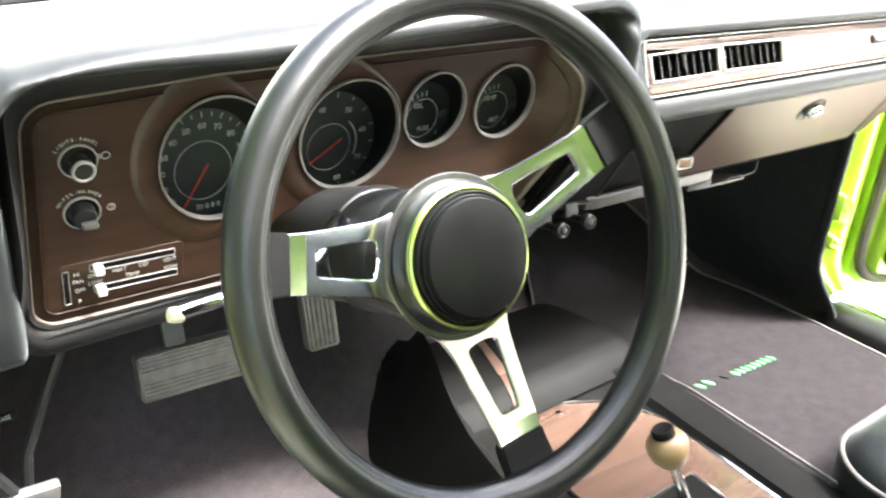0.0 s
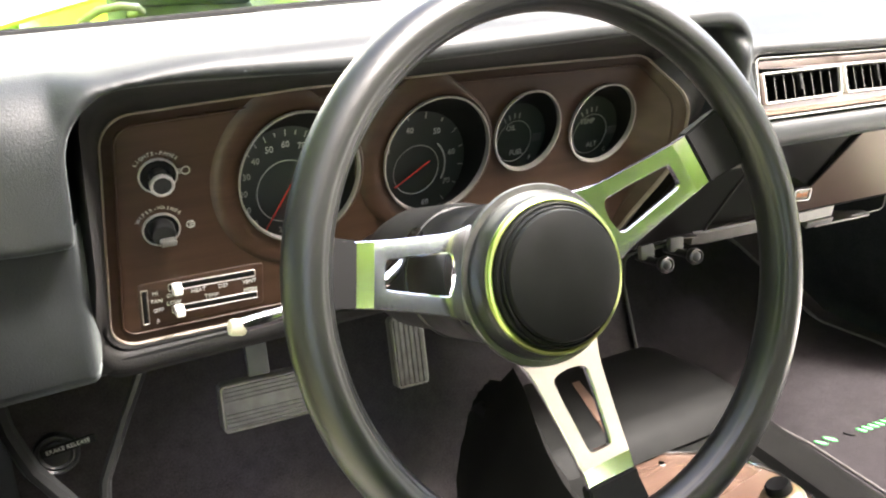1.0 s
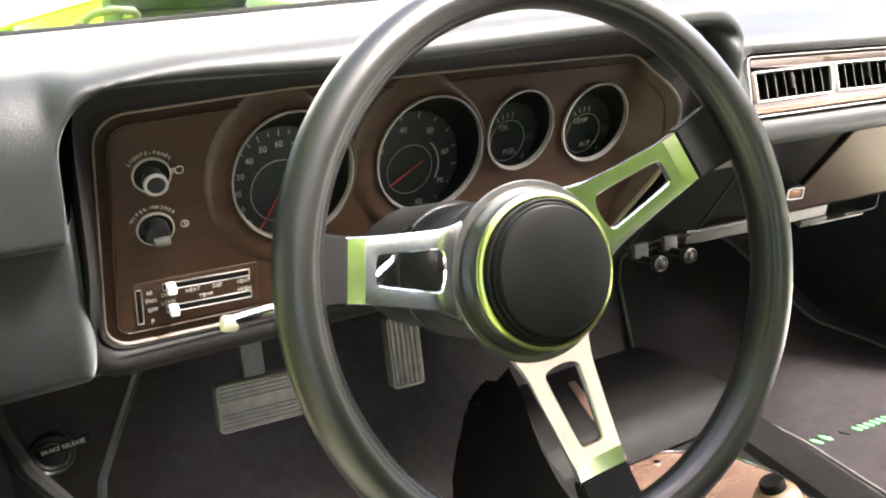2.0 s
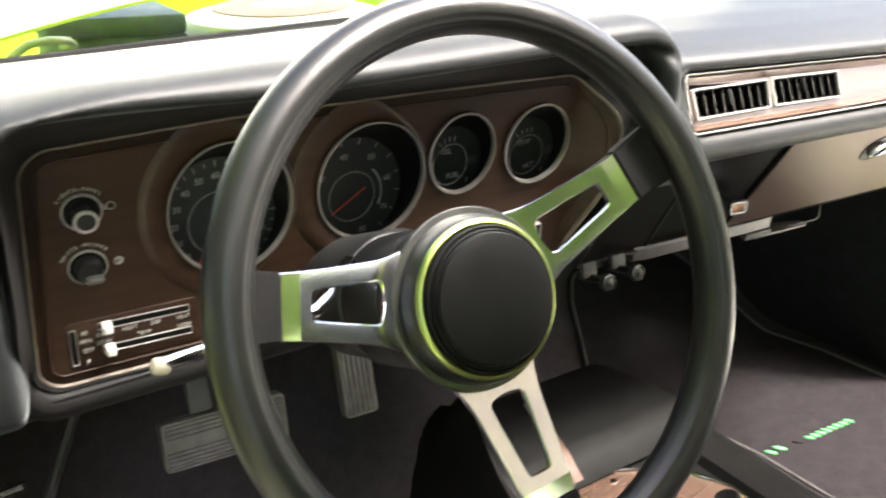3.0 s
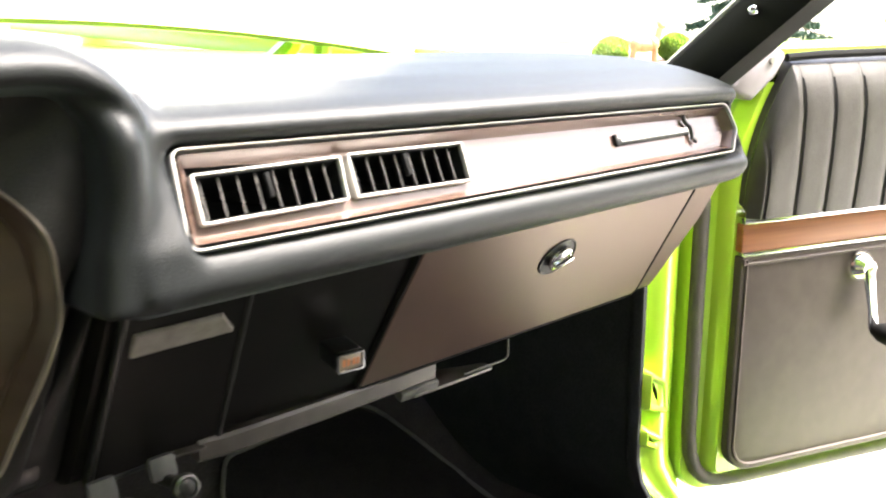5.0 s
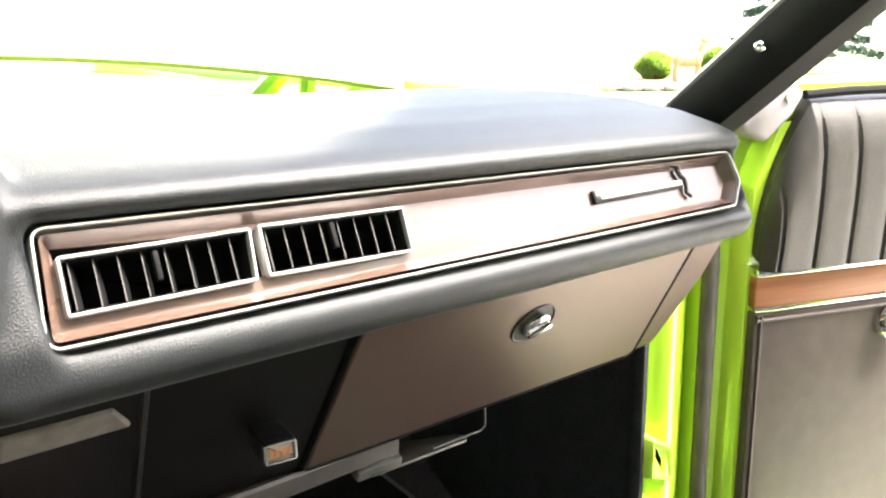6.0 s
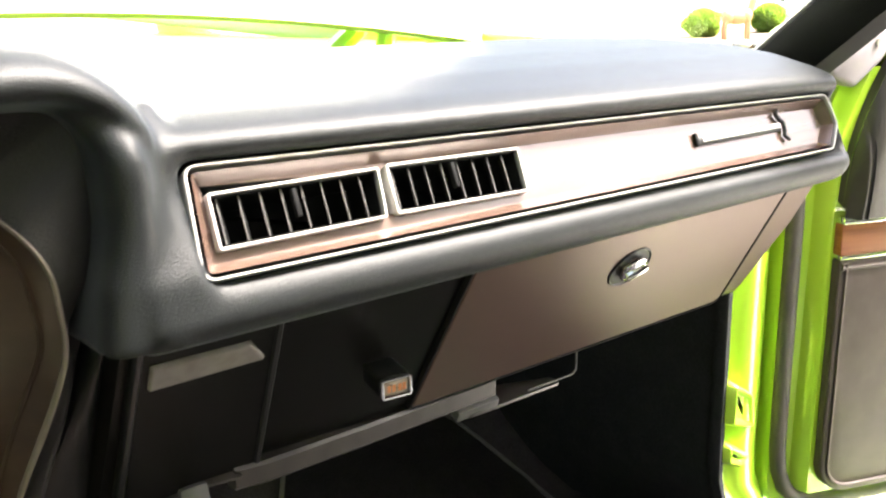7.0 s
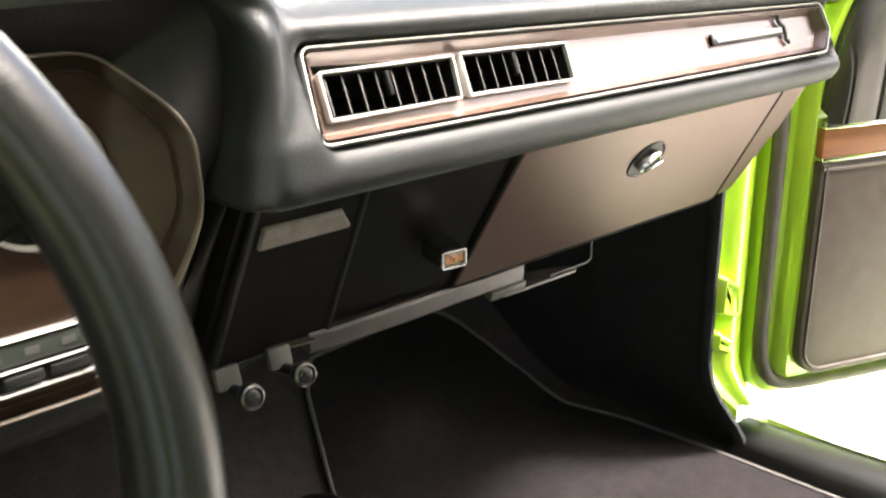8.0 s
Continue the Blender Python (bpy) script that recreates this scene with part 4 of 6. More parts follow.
part("lower_shroud", lathe(B(), [(0.0515, -0.152), (0.0525, -0.156), (0.0525, -0.235), (0.048, -0.26), (0.035, -0.28), (0.03, -0.62), (0.0, -0.62)], MW, 64), PLASTIC, column)
lever = part("turn_signal_lever", tube(B(), [(0.001, 0.508, 0.894), (0.03, 0.508, 0.895), (0.07, 0.510, 0.8955), (0.094, 0.513, 0.8965), (0.108, 0.524, 0.897), (0.125, 0.548, 0.896), (0.15, 0.575, 0.892)], 0.0046, 14), CHROME, column, "chrome turn signal lever with pale tip")
part("lever_tip", lathe(B(), [(0.0, -0.005), (0.0044, -0.0046), (0.0050, -0.003), (0.0050, 0.002), (0.0044, 0.004), (0.0, 0.0046)], axes((-0.002, 0.508, 0.8935), (0, -1, 0), (0.25, 0, 1)), 20), CREAM, lever, "cream plastic tip")


# ==== floor, pedals, console ====
bm = B()


def floor_section(x):
    hump = math.exp(-((x - 0.50) / 0.16) ** 4)
    return [(-0.95, 0.33), (-0.3, 0.33), (0.2, 0.33), (0.6, 0.33 + 0.04 * hump), (0.85, 0.330 + 0.12 * hump), (0.94, 0.331 + 0.17 * hump), (0.98, 0.337 + 0.19 * hump), (1.02, 0.362 + 0.20 * hump), (1.07, 0.405 + 0.19 * hump), (1.13, 0.460 + 0.17 * hump), (1.20, 0.530 + 0.13 * hump),
            (1.24, 0.60 + 0.10 * hump), (1.255, 0.70 + 0.06 * hump), (1.26, 0.90)]


sweep_x(bm, [-0.20 + 0.03 * i for i in range(51)], floor_section)
carpet = solo("floor", bm, CARPET, "charcoal carpeted car floor and toe board", "floor", kind="structure", angle=60)

mat = thing("floor_mat", (1.0, 0.6, 0.34), "dark carpet floor mat with pale bound edge and green stitched mark", "floor mat")
mat_pts = [(0.765, 0.30), (1.245, 0.30), (1.226, 0.58), (1.216, 0.74), (1.205, 0.85), (1.178, 0.945), (1.172, 1.01), (1.138, 1.07), (1.095, 1.13), (0.858, 1.131), (0.832, 1.10), (0.786, 0.99), (0.775, 0.70)]


def floor_z(x, y):
    sec = floor_section(x)
    for (y0, z0), (y1, z1) in zip(sec, sec[1:]):
        if y0 <= y <= y1:
            return lerp(z0, z1, (y - y0) / (y1 - y0))
    return 0.33


bm = B()
mloop = rounded(mat_pts, [0.02, 0.02, 0.1, 0.1, 0.08, 0.08, 0.06, 0.05, 0.06, 0.03, 0.04, 0.1, 0.1], 5)
rows = 26
ys = [0.30 + (1.13 - 0.30) * i / rows for i in range(rows + 1)]


def span(y):
    xsn = []
    k = len(mloop)
    for i in range(k):
        (x0, y0), (x1, y1) = mloop[i], mloop[(i + 1) % k]
        if (y0 - y) * (y1 - y) <= 0 and abs(y1 - y0) > 1e-9:
            xsn.append(x0 + (x1 - x0) * (y - y0) / (y1 - y0))
    return min(xsn), max(xsn)


grid = []
for y in ys:
    a, b = span(min(max(y, 0.3005), 1.1295))
    grid.append([(lerp(a, b, j / 20), y, floor_z(lerp(a, b, j / 20), y) + 0.010) for j in range(21)])
loft(bm, grid, closed=False)
part("carpet_face", bm, MAT, mat, angle=80)
bm = B()
tube(bm, [(x, y, floor_z(x, y) + 0.010) for x, y in mloop], 0.0030, 8, closed=True)
part("bound_edge", bm, PIPING, mat, "pale bound edging")


def stitch(x, y, length, mat_):
    """One slanting lens of raised thread on the mat."""
    lens = [(-0.5, 0), (-0.25, -0.13), (0.2, -0.14), (0.5, 0), (0.25, 0.13), (-0.2, 0.14)]
    part("stitched_mark", plate(B(), [(length * u, length * v) for u, v in lens], pose(x, y, floor_z(x, y) + 0.0105, 0, 0, -52), 0.0, 0.0020, 0.0006), mat_, mat, "green stitched mark" if mat_ == GREENTHREAD else "dark stitched mark")


stitch(0.884, 0.7045, 0.020, GREENTHREAD)
stitch(0.903, 0.7040, 0.022, GREENTHREAD)
stitch(0.938, 0.6985, 0.016, BLACK)
for k in range(8):
    stitch(0.962 + 0.0125 * k, 0.6955 - 0.0009 * k, 0.0165, GREENTHREAD)

console = thing("centre_console", (0.56, 0.5, 0.33), "black centre console with woodgrain top and bright edges", "console")
bm = B()


def console_section(y):
    d = smooth01((y - 0.66) / 0.10)
    z = 0.45
    return [(0.385, 0.32), (0.392, z - 0.01), (0.400, z + 0.006), (0.415, z + 0.010), (0.445, z + 0.006), (0.455, z - 0.004), (0.66, z - 0.004), (0.668, z + 0.006), (0.700, z + 0.010), (0.722, z + 0.007), (0.733, z - 0.004), (0.738, 0.32)]


loft(bm, [[(x, y, z) for x, z in console_section(y)] for y in (-0.2, 0.1, 0.3, 0.5, 0.6, 0.66, 0.70, 0.71)], closed=False, cap_last=True)
part("body", bm, RAMP, console)
RAMP_ROWS = [(0.698, 0.4525, 0.735), (0.712, 0.4550, 0.736), (0.730, 0.4620, 0.737), (0.747, 0.4695, 0.738), (0.757, 0.4705, 0.737), (0.79, 0.4725, 0.731), (0.82, 0.4740, 0.722), (0.85, 0.4745, 0.713), (0.874, 0.4735, 0.706),
             (0.887, 0.4690, 0.701), (0.895, 0.4580, 0.697), (0.900, 0.42, 0.694), (0.902, 0.34, 0.693)]


def ramp_z(x, y):
    """Height of the black cover in front of the console."""
    for (y0, z0, _), (y1, z1, _) in zip(RAMP_ROWS, RAMP_ROWS[1:]):
        if y0 <= y <= y1:
            return lerp(z0, z1, (y - y0) / (y1 - y0))
    return 0.34


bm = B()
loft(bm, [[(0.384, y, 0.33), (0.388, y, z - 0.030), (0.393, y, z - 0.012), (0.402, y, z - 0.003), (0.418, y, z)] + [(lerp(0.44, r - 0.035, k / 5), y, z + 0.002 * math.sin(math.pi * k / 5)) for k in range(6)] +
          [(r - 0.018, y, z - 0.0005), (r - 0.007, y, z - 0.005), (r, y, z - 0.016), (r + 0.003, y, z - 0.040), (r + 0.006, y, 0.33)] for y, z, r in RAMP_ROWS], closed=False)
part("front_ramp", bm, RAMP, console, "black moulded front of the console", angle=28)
bm = B()
loft(bm, [[(lerp(0.492, 0.530, f) + d, lerp(0.705, 0.85, f), ramp_z(lerp(0.492, 0.530, f) + d, lerp(0.705, 0.85, f)) + e) for d, e in ((-0.001, -0.002), (0.0, 0.003), (0.010 - 0.004 * f, 0.003), (0.020 - 0.009 * f, 0.003), (0.021 - 0.009 * f, -0.002))] for f in [i / 8 for i in range(9)]], closed=False)
part("woodgrain_strip", bm, WOOD_LIGHT, console, "brown woodgrain strip")
# dark sheet added over the carpet where shade falls beside the console
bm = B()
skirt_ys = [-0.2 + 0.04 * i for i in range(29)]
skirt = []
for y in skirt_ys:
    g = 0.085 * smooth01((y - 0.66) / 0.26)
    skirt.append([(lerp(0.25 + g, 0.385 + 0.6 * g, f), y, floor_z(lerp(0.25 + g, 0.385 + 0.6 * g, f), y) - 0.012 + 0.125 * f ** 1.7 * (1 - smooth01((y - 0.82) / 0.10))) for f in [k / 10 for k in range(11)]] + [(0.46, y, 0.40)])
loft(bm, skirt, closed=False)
part("shade_skirt", bm, RAMP, console, "dark sheet for the shade on the console's flank")
part("woodgrain_top", plate(B(), rounded([(0.458, 0.05), (0.657, 0.05), (0.657, 0.60), (0.625, 0.665), (0.535, 0.715), (0.458, 0.70)], [0.005, 0.005, 0.02, 0.02, 0.01, 0.005], 4), Matrix.Translation((0, 0, 0.4475)), -0.002, 0.002), WOOD_LIGHT, console, "brown woodgrain console top")
bm = B()
tube(bm, [(0.4585, 0.06, 0.4505), (0.4585, 0.704, 0.4505), (0.535, 0.7165, 0.4505), (0.627, 0.6665, 0.4505), (0.6585, 0.602, 0.4505), (0.6585, 0.06, 0.4505)], 0.0018, 8)
part("bright_moulding", bm, CHROME, console)
bm = B()
tube(bm, [(0.7345, 0.0, 0.4555), (0.7345, 0.40, 0.4555), (0.731, 0.62, 0.4545), (0.722, 0.70, 0.450)], 0.0022, 8)
part("bright_moulding", bm, PIPING, console)
part("screw", lathe(B(), [(0.0045, 0), (0.004, 0.0015), (0, 0.002)], Matrix.Translation((0.546, 0.689, 0.449)), 14), CHROME, console)

shifter = thing("gear_shifter", (0.54, 0.475, 0.45), "chrome gear lever with round tan knob on the console", "gear lever")
bm = B()
ring(bm, rounded([(0.485, 0.33), (0.605, 0.33), (0.605, 0.515), (0.485, 0.515)], 0.006, 4), Matrix.Translation((0, 0, 0.4495)), 0.005, 0, 0.005)
part("gate_frame", bm, CHROME, shifter)
part("gate_plate", plate(B(), rounded([(0.49, 0.335), (0.60, 0.335), (0.60, 0.51), (0.49, 0.51)], 0.004, 3), Matrix.Translation((0, 0, 0.4495)), 0, 0.002), BLACK, shifter)
base, topk = Vector((0.542, 0.462, 0.452)), Vector((0.5165, 0.494, 0.545))
part("lever_rod", tube(B(), [base, base.lerp(topk, 0.5), topk], 0.0062, 14), CHROME, shifter)
kdir = (topk - base).normalized()
km = axes(topk, Vector((1, 0.1, 0)).cross(kdir), kdir.cross(Vector((1, 0.1, 0)).cross(kdir)))
part("knob", lathe(B(), [(0.0085, -0.020), (0.0155, -0.016), (0.0215, -0.006), (0.0235, 0.003), (0.0225, 0.012), (0.019, 0.018), (0.014, 0.0205), (0.0, 0.021)], km, 36), KNOB, shifter, "round tan shift knob")
part("knob_cap", lathe(B(), [(0.0128, 0.019), (0.0128, 0.027), (0.011, 0.0295), (0.006, 0.0285), (0.0, 0.028)], km, 28), BLACK, shifter)


def pedal(name, label, x0, x1, z0, z1, y, ribs, vertical, tilt):
    w, h = x1 - x0, z1 - z0
    m = axes(((x0 + x1) / 2, y, (z0 + z1) / 2), (1, -0.02, -0.05), (0, tilt, 1))
    p = thing(name, ((x0 + x1) / 2, y, z0), label, "pedal")
    loop = rounded([(-w / 2, -h / 2), (w / 2, -h / 2), (w / 2, h / 2), (-w / 2, h / 2)], 0.006, 4)
    part("pad", plate(B(), loop, m, -0.012, 0.003, 0.002), PEDAL, p)
    part("bright_edge", ring(B(), loop, m, 0.003, 0, 0.0045), SATIN, p, "bright pedal edging")
    for k in range(ribs):
        f = (k + 0.5) / ribs - 0.5
        if vertical:
            part("rib", box(B(), (w / ribs * 0.55, h * 0.93, 0.004), m @ Matrix.Translation((w * 0.9 * f, 0, 0.0035)), 0.0008), PEDAL, p)
        else:
            part("rib", box(B(), (w * 0.94, h / ribs * 0.42, 0.004), m @ Matrix.Translation((0, h * (0.70 * f + (0.10 if f > 0 else -0.10)), 0.0035)), 0.0008), PEDAL, p)
    return p, m


p, m = pedal("brake_pedal", "wide ribbed rubber brake pedal with bright edge", 0.066, 0.205, 0.549, 0.604, 0.875, 8, False, 0.25)
part("arm", box(B(), (0.024, 0.20, 0.010), m @ Matrix.Translation((-0.024, 0.13, -0.012)) @ Matrix.Rotation(radians(-8), 4, "X"), 0.002), RUBBER, p)
p, m = pedal("accelerator_pedal", "tall ribbed rubber accelerator pedal", 0.311, 0.357, 0.487, 0.582, 0.95, 6, True, 0.35)
part("arm", box(B(), (0.012, 0.10, 0.010), m @ Matrix.Translation((0.004, 0.08, -0.012)), 0.002), RUBBER, p)

release = thing("brake_release", (-0.09, 0.82, 0.63), "round black brake release pull with white lettering", "handle")
rm = axes((-0.096, 0.812, 0.636), (1, -0.1, 0.12), (-0.1, 0.2, 1))
part("disc", lathe(B(), [(0.0205, -0.004), (0.0205, 0.001), (0.0190, 0.0028), (0.0170, 0.0010), (0.0155, 0.0010), (0.0145, 0.0026), (0.0120, 0.0010), (0.0100, 0.0024), (0.0, 0.003)], rm @ Matrix.Translation((-0.006, -0.004, 0)), 32), PLASTIC, release)
part("label_plate", box(B(), (0.048, 0.008, 0.003), rm @ Matrix.Translation((0.006, 0.002, 0.005)), 0.0006), BLACK, release)
letters("BRAKE RELEASE", 0.0056, rm @ Matrix.Translation((0.006, 0.002, 0.0068)), release)
arm = thing("parking_brake", (-0.1, 0.83, 0.5), "black parking brake arms under the dashboard", "parking brake")
part("arm", tube(B(), [(-0.010, 0.80, 0.72), (-0.040, 0.80, 0.655), (-0.066, 0.80, 0.595), (-0.074, 0.80, 0.54)], 0.0055, 8), PLASTIC, arm)
part("arm", tube(B(), [(-0.140, 0.78, 0.735), (-0.136, 0.78, 0.69), (-0.124, 0.78, 0.645), (-0.096, 0.78, 0.59), (-0.085, 0.78, 0.565)], 0.008, 8), PLASTIC, arm)
part("foot_pad", box(B(), (0.06, 0.012, 0.04), pose(-0.078, 0.78, 0.555, 15, 5, 0), 0.003), RUBBER, arm)

seat = thing("passenger_seat", (0.97, 0.1, 0.33), "black vinyl bucket seat cushion with pale piping", "seat")
sl = rounded([(0.716, -0.16), (1.20, -0.16), (1.20, 0.428), (0.716, 0.428)], [0.05, 0.05, 0.10, 0.075], 8)
bm = B()
loft(bm, [at(inset(sl, 0.02), 0.335), at(inset(sl, 0.004), 0.40), at(sl, 0.475), at(inset(sl, 0.004), 0.493), at(inset(sl, 0.025), 0.512), at(inset(sl, 0.07), 0.525), at(inset(sl, 0.13), 0.53)], cap_last=True)
part("cushion", bm, VINYL, seat, angle=80)
part("piping", tube(B(), [(x, y, 0.491) for x, y in inset(sl, 0.002)], 0.0035, 8, closed=True), PIPING, seat, "pale seam piping")

bl = rounded([(-0.222, 0.0), (0.222, 0.0), (0.205, 0.50), (0.13, 0.62), (-0.13, 0.62), (-0.205, 0.50)], [0.03, 0.03, 0.05, 0.06, 0.06, 0.05], 6)
bm = B()
mb = axes((0.974, -0.13, 0.47), (1, 0, 0), (0, -0.30, 1))
loft(bm, [at(inset(bl, 0.015), -0.14), at(bl, -0.12), at(bl, -0.03), at(inset(bl, 0.012), -0.008), at(inset(bl, 0.05), 0.004)], mb, cap_first=True, cap_last=True)
part("backrest", bm, VINYL, seat, angle=60)

# ==== body shell of the car ====
bm = B()


def kick(z, y):
    """Foot of the panel, flaring out to the sill."""
    return 0.062 * (1 - smooth01((z - 0.33) / 0.17)) ** 1.4 * (1 - smooth01((y - 0.85) / 0.3))


kz = (0.325, 0.335, 0.345, 0.36, 0.38, 0.40, 0.42, 0.45, 0.48, 0.52, 0.60, 0.74, 0.90)
loft(bm, [[(x + kick(z, y), y - 0.5 * kick(z, y), z) for x, y in ((1.190, 0.733), (1.191, 0.76), (1.192, 0.80), (1.193, 0.86), (1.196, 0.95), (1.198, 1.05), (1.20, 1.25))] for z in kz], closed=False)
loft(bm, [[(x + kick(z, 0.73), y - 0.5 * kick(z, 0.73), z) for x, y in ((1.186, 0.739), (1.183, 0.731), (1.187, 0.724), (1.194, 0.724), (1.198, 0.731))] for z in kz], closed=False)
solo("kick_panel", bm, KICK, "matt black kick panel beside the footwell", "trim panel", kind="structure", angle=60)
bm = B()
loft(bm, [[(-0.150, 0.60, z), (-0.155, 0.78, z), (-0.150, 0.95, z), (-0.145, 1.25, z)] for z in (0.33, 0.45, 0.60, 0.74, 0.90)], closed=False)
solo("kick_panel", bm, KICK, "matt black kick panel beside the footwell", "trim panel", kind="structure")

sill = thing("door_sill", (1.29, 0.3, 0.30), "black door sill cover with chrome screws", "door sill")
bm = B()


def sill_pts(y):
    o = (0.70 - y) * 0.10
    return [(1.240 + o * 0.6, y, 0.325), (1.244 + o * 0.7, y, 0.345), (1.254 + o * 0.8, y, 0.356), (1.270 + o, y, 0.361), (1.290 + o, y, 0.360), (1.304 + o, y, 0.355), (1.310 + o, y, 0.335)]


loft(bm, [sill_pts(y) for y in [-0.7, -0.2, 0.2, 0.4, 0.5, 0.6, 0.66, 0.69, 0.72]], closed=False)
part("cover", bm, PLASTIC, sill)
for y in (0.695, 0.50, 0.2):
    part("screw", lathe(B(), [(0.006, 0), (0.0055, 0.002), (0.003, 0.0032), (0.0, 0.0034)], Matrix.Translation((1.296 + (0.70 - y) * 0.10, y, 0.3605)), 16), CHROME, sill)

body = thing("car_body", (0.53, 1.0, 0.2), "lime green painted car body shell", "car")
bm = B()
zz = [0.40, 0.43, 0.46, 0.50, 0.60, 0.70, 0.80, 0.90, 0.95]
jl = []
for z in zz:
    c = 0.055 * (1 - smooth01((z - 0.385) / 0.10)) ** 1.5
    h = 0.010 * smooth01((z - 0.50) / 0.15)
    prof = ((1.188, 0.734), (1.194, 0.733), (1.203, 0.734 + h), (1.211, 0.731 + h), (1.218, 0.724 + h * 0.4), (1.225, 0.718), (1.233, 0.7155), (1.243, 0.7165), (1.254, 0.7195), (1.265, 0.724), (1.274, 0.729), (1.282, 0.737), (1.31, 0.77))
    jl.append([(x + c * (1 - 0.06 * i), y - c * 0.6 * (1 - 0.07 * i), z) for i, (x, y) in enumerate(prof)])
loft(bm, jl, closed=False)
part("door_jamb", bm, GREEN, body, angle=70)
hb = B()
mh = axes((0, 0.738, 0), (1, 0, 0), (0, 0, 1))
for wedge, deep in ((((1.1935, 0.551), (1.2405, 0.530), (1.234, 0.577), (1.1935, 0.603)), 0.025), (((1.1935, 0.502), (1.222, 0.486), (1.2405, 0.497), (1.1935, 0.527)), 0.023)):
    outer = rounded(wedge, 0.004, 3)
    loft(hb, [at(inset(outer, -0.004), 0.0), at(outer, deep - 0.004), at(inset(outer, 0.0025), deep), at(inset(outer, 0.006), deep - 0.001), at(inset(outer, 0.008), deep - 0.007)], mh, cap_last=True)
part("hinge", hb, GREEN, body, "painted door hinge", angle=60)
bm = B()
loft(bm, [[(1.312, y, 0.36), (1.33, y, 0.34), (1.36, y, 0.30), (1.355, y, 0.22), (1.30, y, 0.18)] for y in (0.74, 0.6)] + [[(1.312 + o, y, 0.36), (1.33 + o, y, 0.34), (1.36 + o, y, 0.30), (1.355 + o, y, 0.22), (1.30 + o, y, 0.18)] for y, o in ((0.3, 0.03), (-0.9, 0.05))], closed=False)
part("rocker", bm, GREEN, body)


TILT = radians(60)


def hood_point(s, f, h):
    """The raised bonnet: s across (-1 to 1), f along from its rear lip, h off its outer face."""
    x = 0.53 + 0.625 * s * (1 - 0.02 * f)
    y0, z0 = 1.135 - 0.075 * s * s, 1.030 - 0.062 * s * s
    crown = 0.012 * math.exp(-(s / 0.35) ** 4) * min(1.0, f * 4)
    d, n = f * 1.22, h + crown + 0.02 * math.sin(math.pi * f)
    return (x, y0 + d * math.cos(TILT) - n * math.sin(TILT), z0 + d * math.sin(TILT) + n * math.cos(TILT))


bm = B()
ss = [-1 + 2 * i / 32 for i in range(33)]
loft(bm, [[hood_point(s, 0.004, -0.014) for s in ss], [hood_point(s, -0.003, -0.010) for s in ss], [hood_point(s, -0.005, -0.005) for s in ss], [hood_point(s, -0.003, 0.0) for s in ss]] +
     [[hood_point(s, f, 0.0) for s in ss] for f in (0.006, 0.012)] + [[hood_point(s, f, -0.002) for s in ss] for f in (0.02, 1.0)] +
     [[hood_point(s, 1.0, -0.03) for s in ss], [hood_point(s, 0.5, -0.03) for s in ss], [hood_point(s, 0.004, -0.014) for s in ss]], closed=False)
bonnet = part("bonnet", bm, GREEN, body, "raised bonnet with lime green rear lip", angle=50)
# lime bonnet overlaid with a near-white face, sun glare put into its colour
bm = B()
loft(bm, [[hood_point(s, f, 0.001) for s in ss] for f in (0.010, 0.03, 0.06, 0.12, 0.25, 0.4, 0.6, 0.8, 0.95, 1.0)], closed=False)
part("outer_face", bm, BONNET, bonnet, "outer face of the lime bonnet, sun glare painted near white", angle=50)
for sgn in (1, -1):
    bm = B()
    loft(bm, [[(0.53 + sgn * x, y, z) for x, z in ((0.615, 0.965), (0.585, 0.955), (0.50, 0.90), (0.45, 0.78), (0.44, 0.45))] for y in (1.16, 1.3, 1.5, 1.8, 2.1, 2.4)], closed=False)
    part("inner_wing", bm, GREEN, body, "lime green inner wing")
    bm = B()
    tube(bm, [(0.53 + sgn * 0.575, 1.36, 0.93), (0.53 + sgn * 0.575, 1.26, 0.985), (0.53 + sgn * 0.57, 1.20, 1.07)], 0.016, 8)
    tube(bm, [(0.53 + sgn * 0.575, 1.21, 0.93), (0.53 + sgn * 0.575, 1.19, 1.0), (0.53 + sgn * 0.57, 1.21, 1.09)], 0.013, 8)
    part("bonnet_hinge", bm, GREEN, body, "lime green bonnet hinge arms")
bm = B()
loft(bm, [[(x, 1.16, 0.93), (x, 1.17, 0.45), (x, 2.40, 0.45), (x, 2.42, 0.60)] for x in (-0.1, 0.53, 1.16)], closed=False)
part("engine_bay", bm, BLACK, body, "dark engine bay")
for sgn in (1, -1):
    bm = B()
    loft(bm, [[(0.53 + sgn * (0.620 + d), y, z + 0.035 * (y - 1.13) * min(1.0, max(0.0, (z - 0.3) / 0.5))) for d, z in ((0.0, 0.950), (0.001, 0.975), (0.004, 0.979), (0.012, 0.980), (0.08, 0.962), (0.15, 0.91), (0.19, 0.82), (0.21, 0.6), (0.20, 0.3))] for y in (0.76, 1.0, 1.3, 1.6, 2.0, 2.42)], closed=False)
    part("front_wing", bm, GREEN, body, "lime green front wing")
bm = B()
loft(bm, [[(x, 2.43, 0.93), (x, 2.47, 0.88), (x, 2.48, 0.6), (x, 2.45, 0.3)] for x in (-0.27, 0.53, 1.33)], closed=False)
part("nose", bm, GREEN, body)
bm = B()
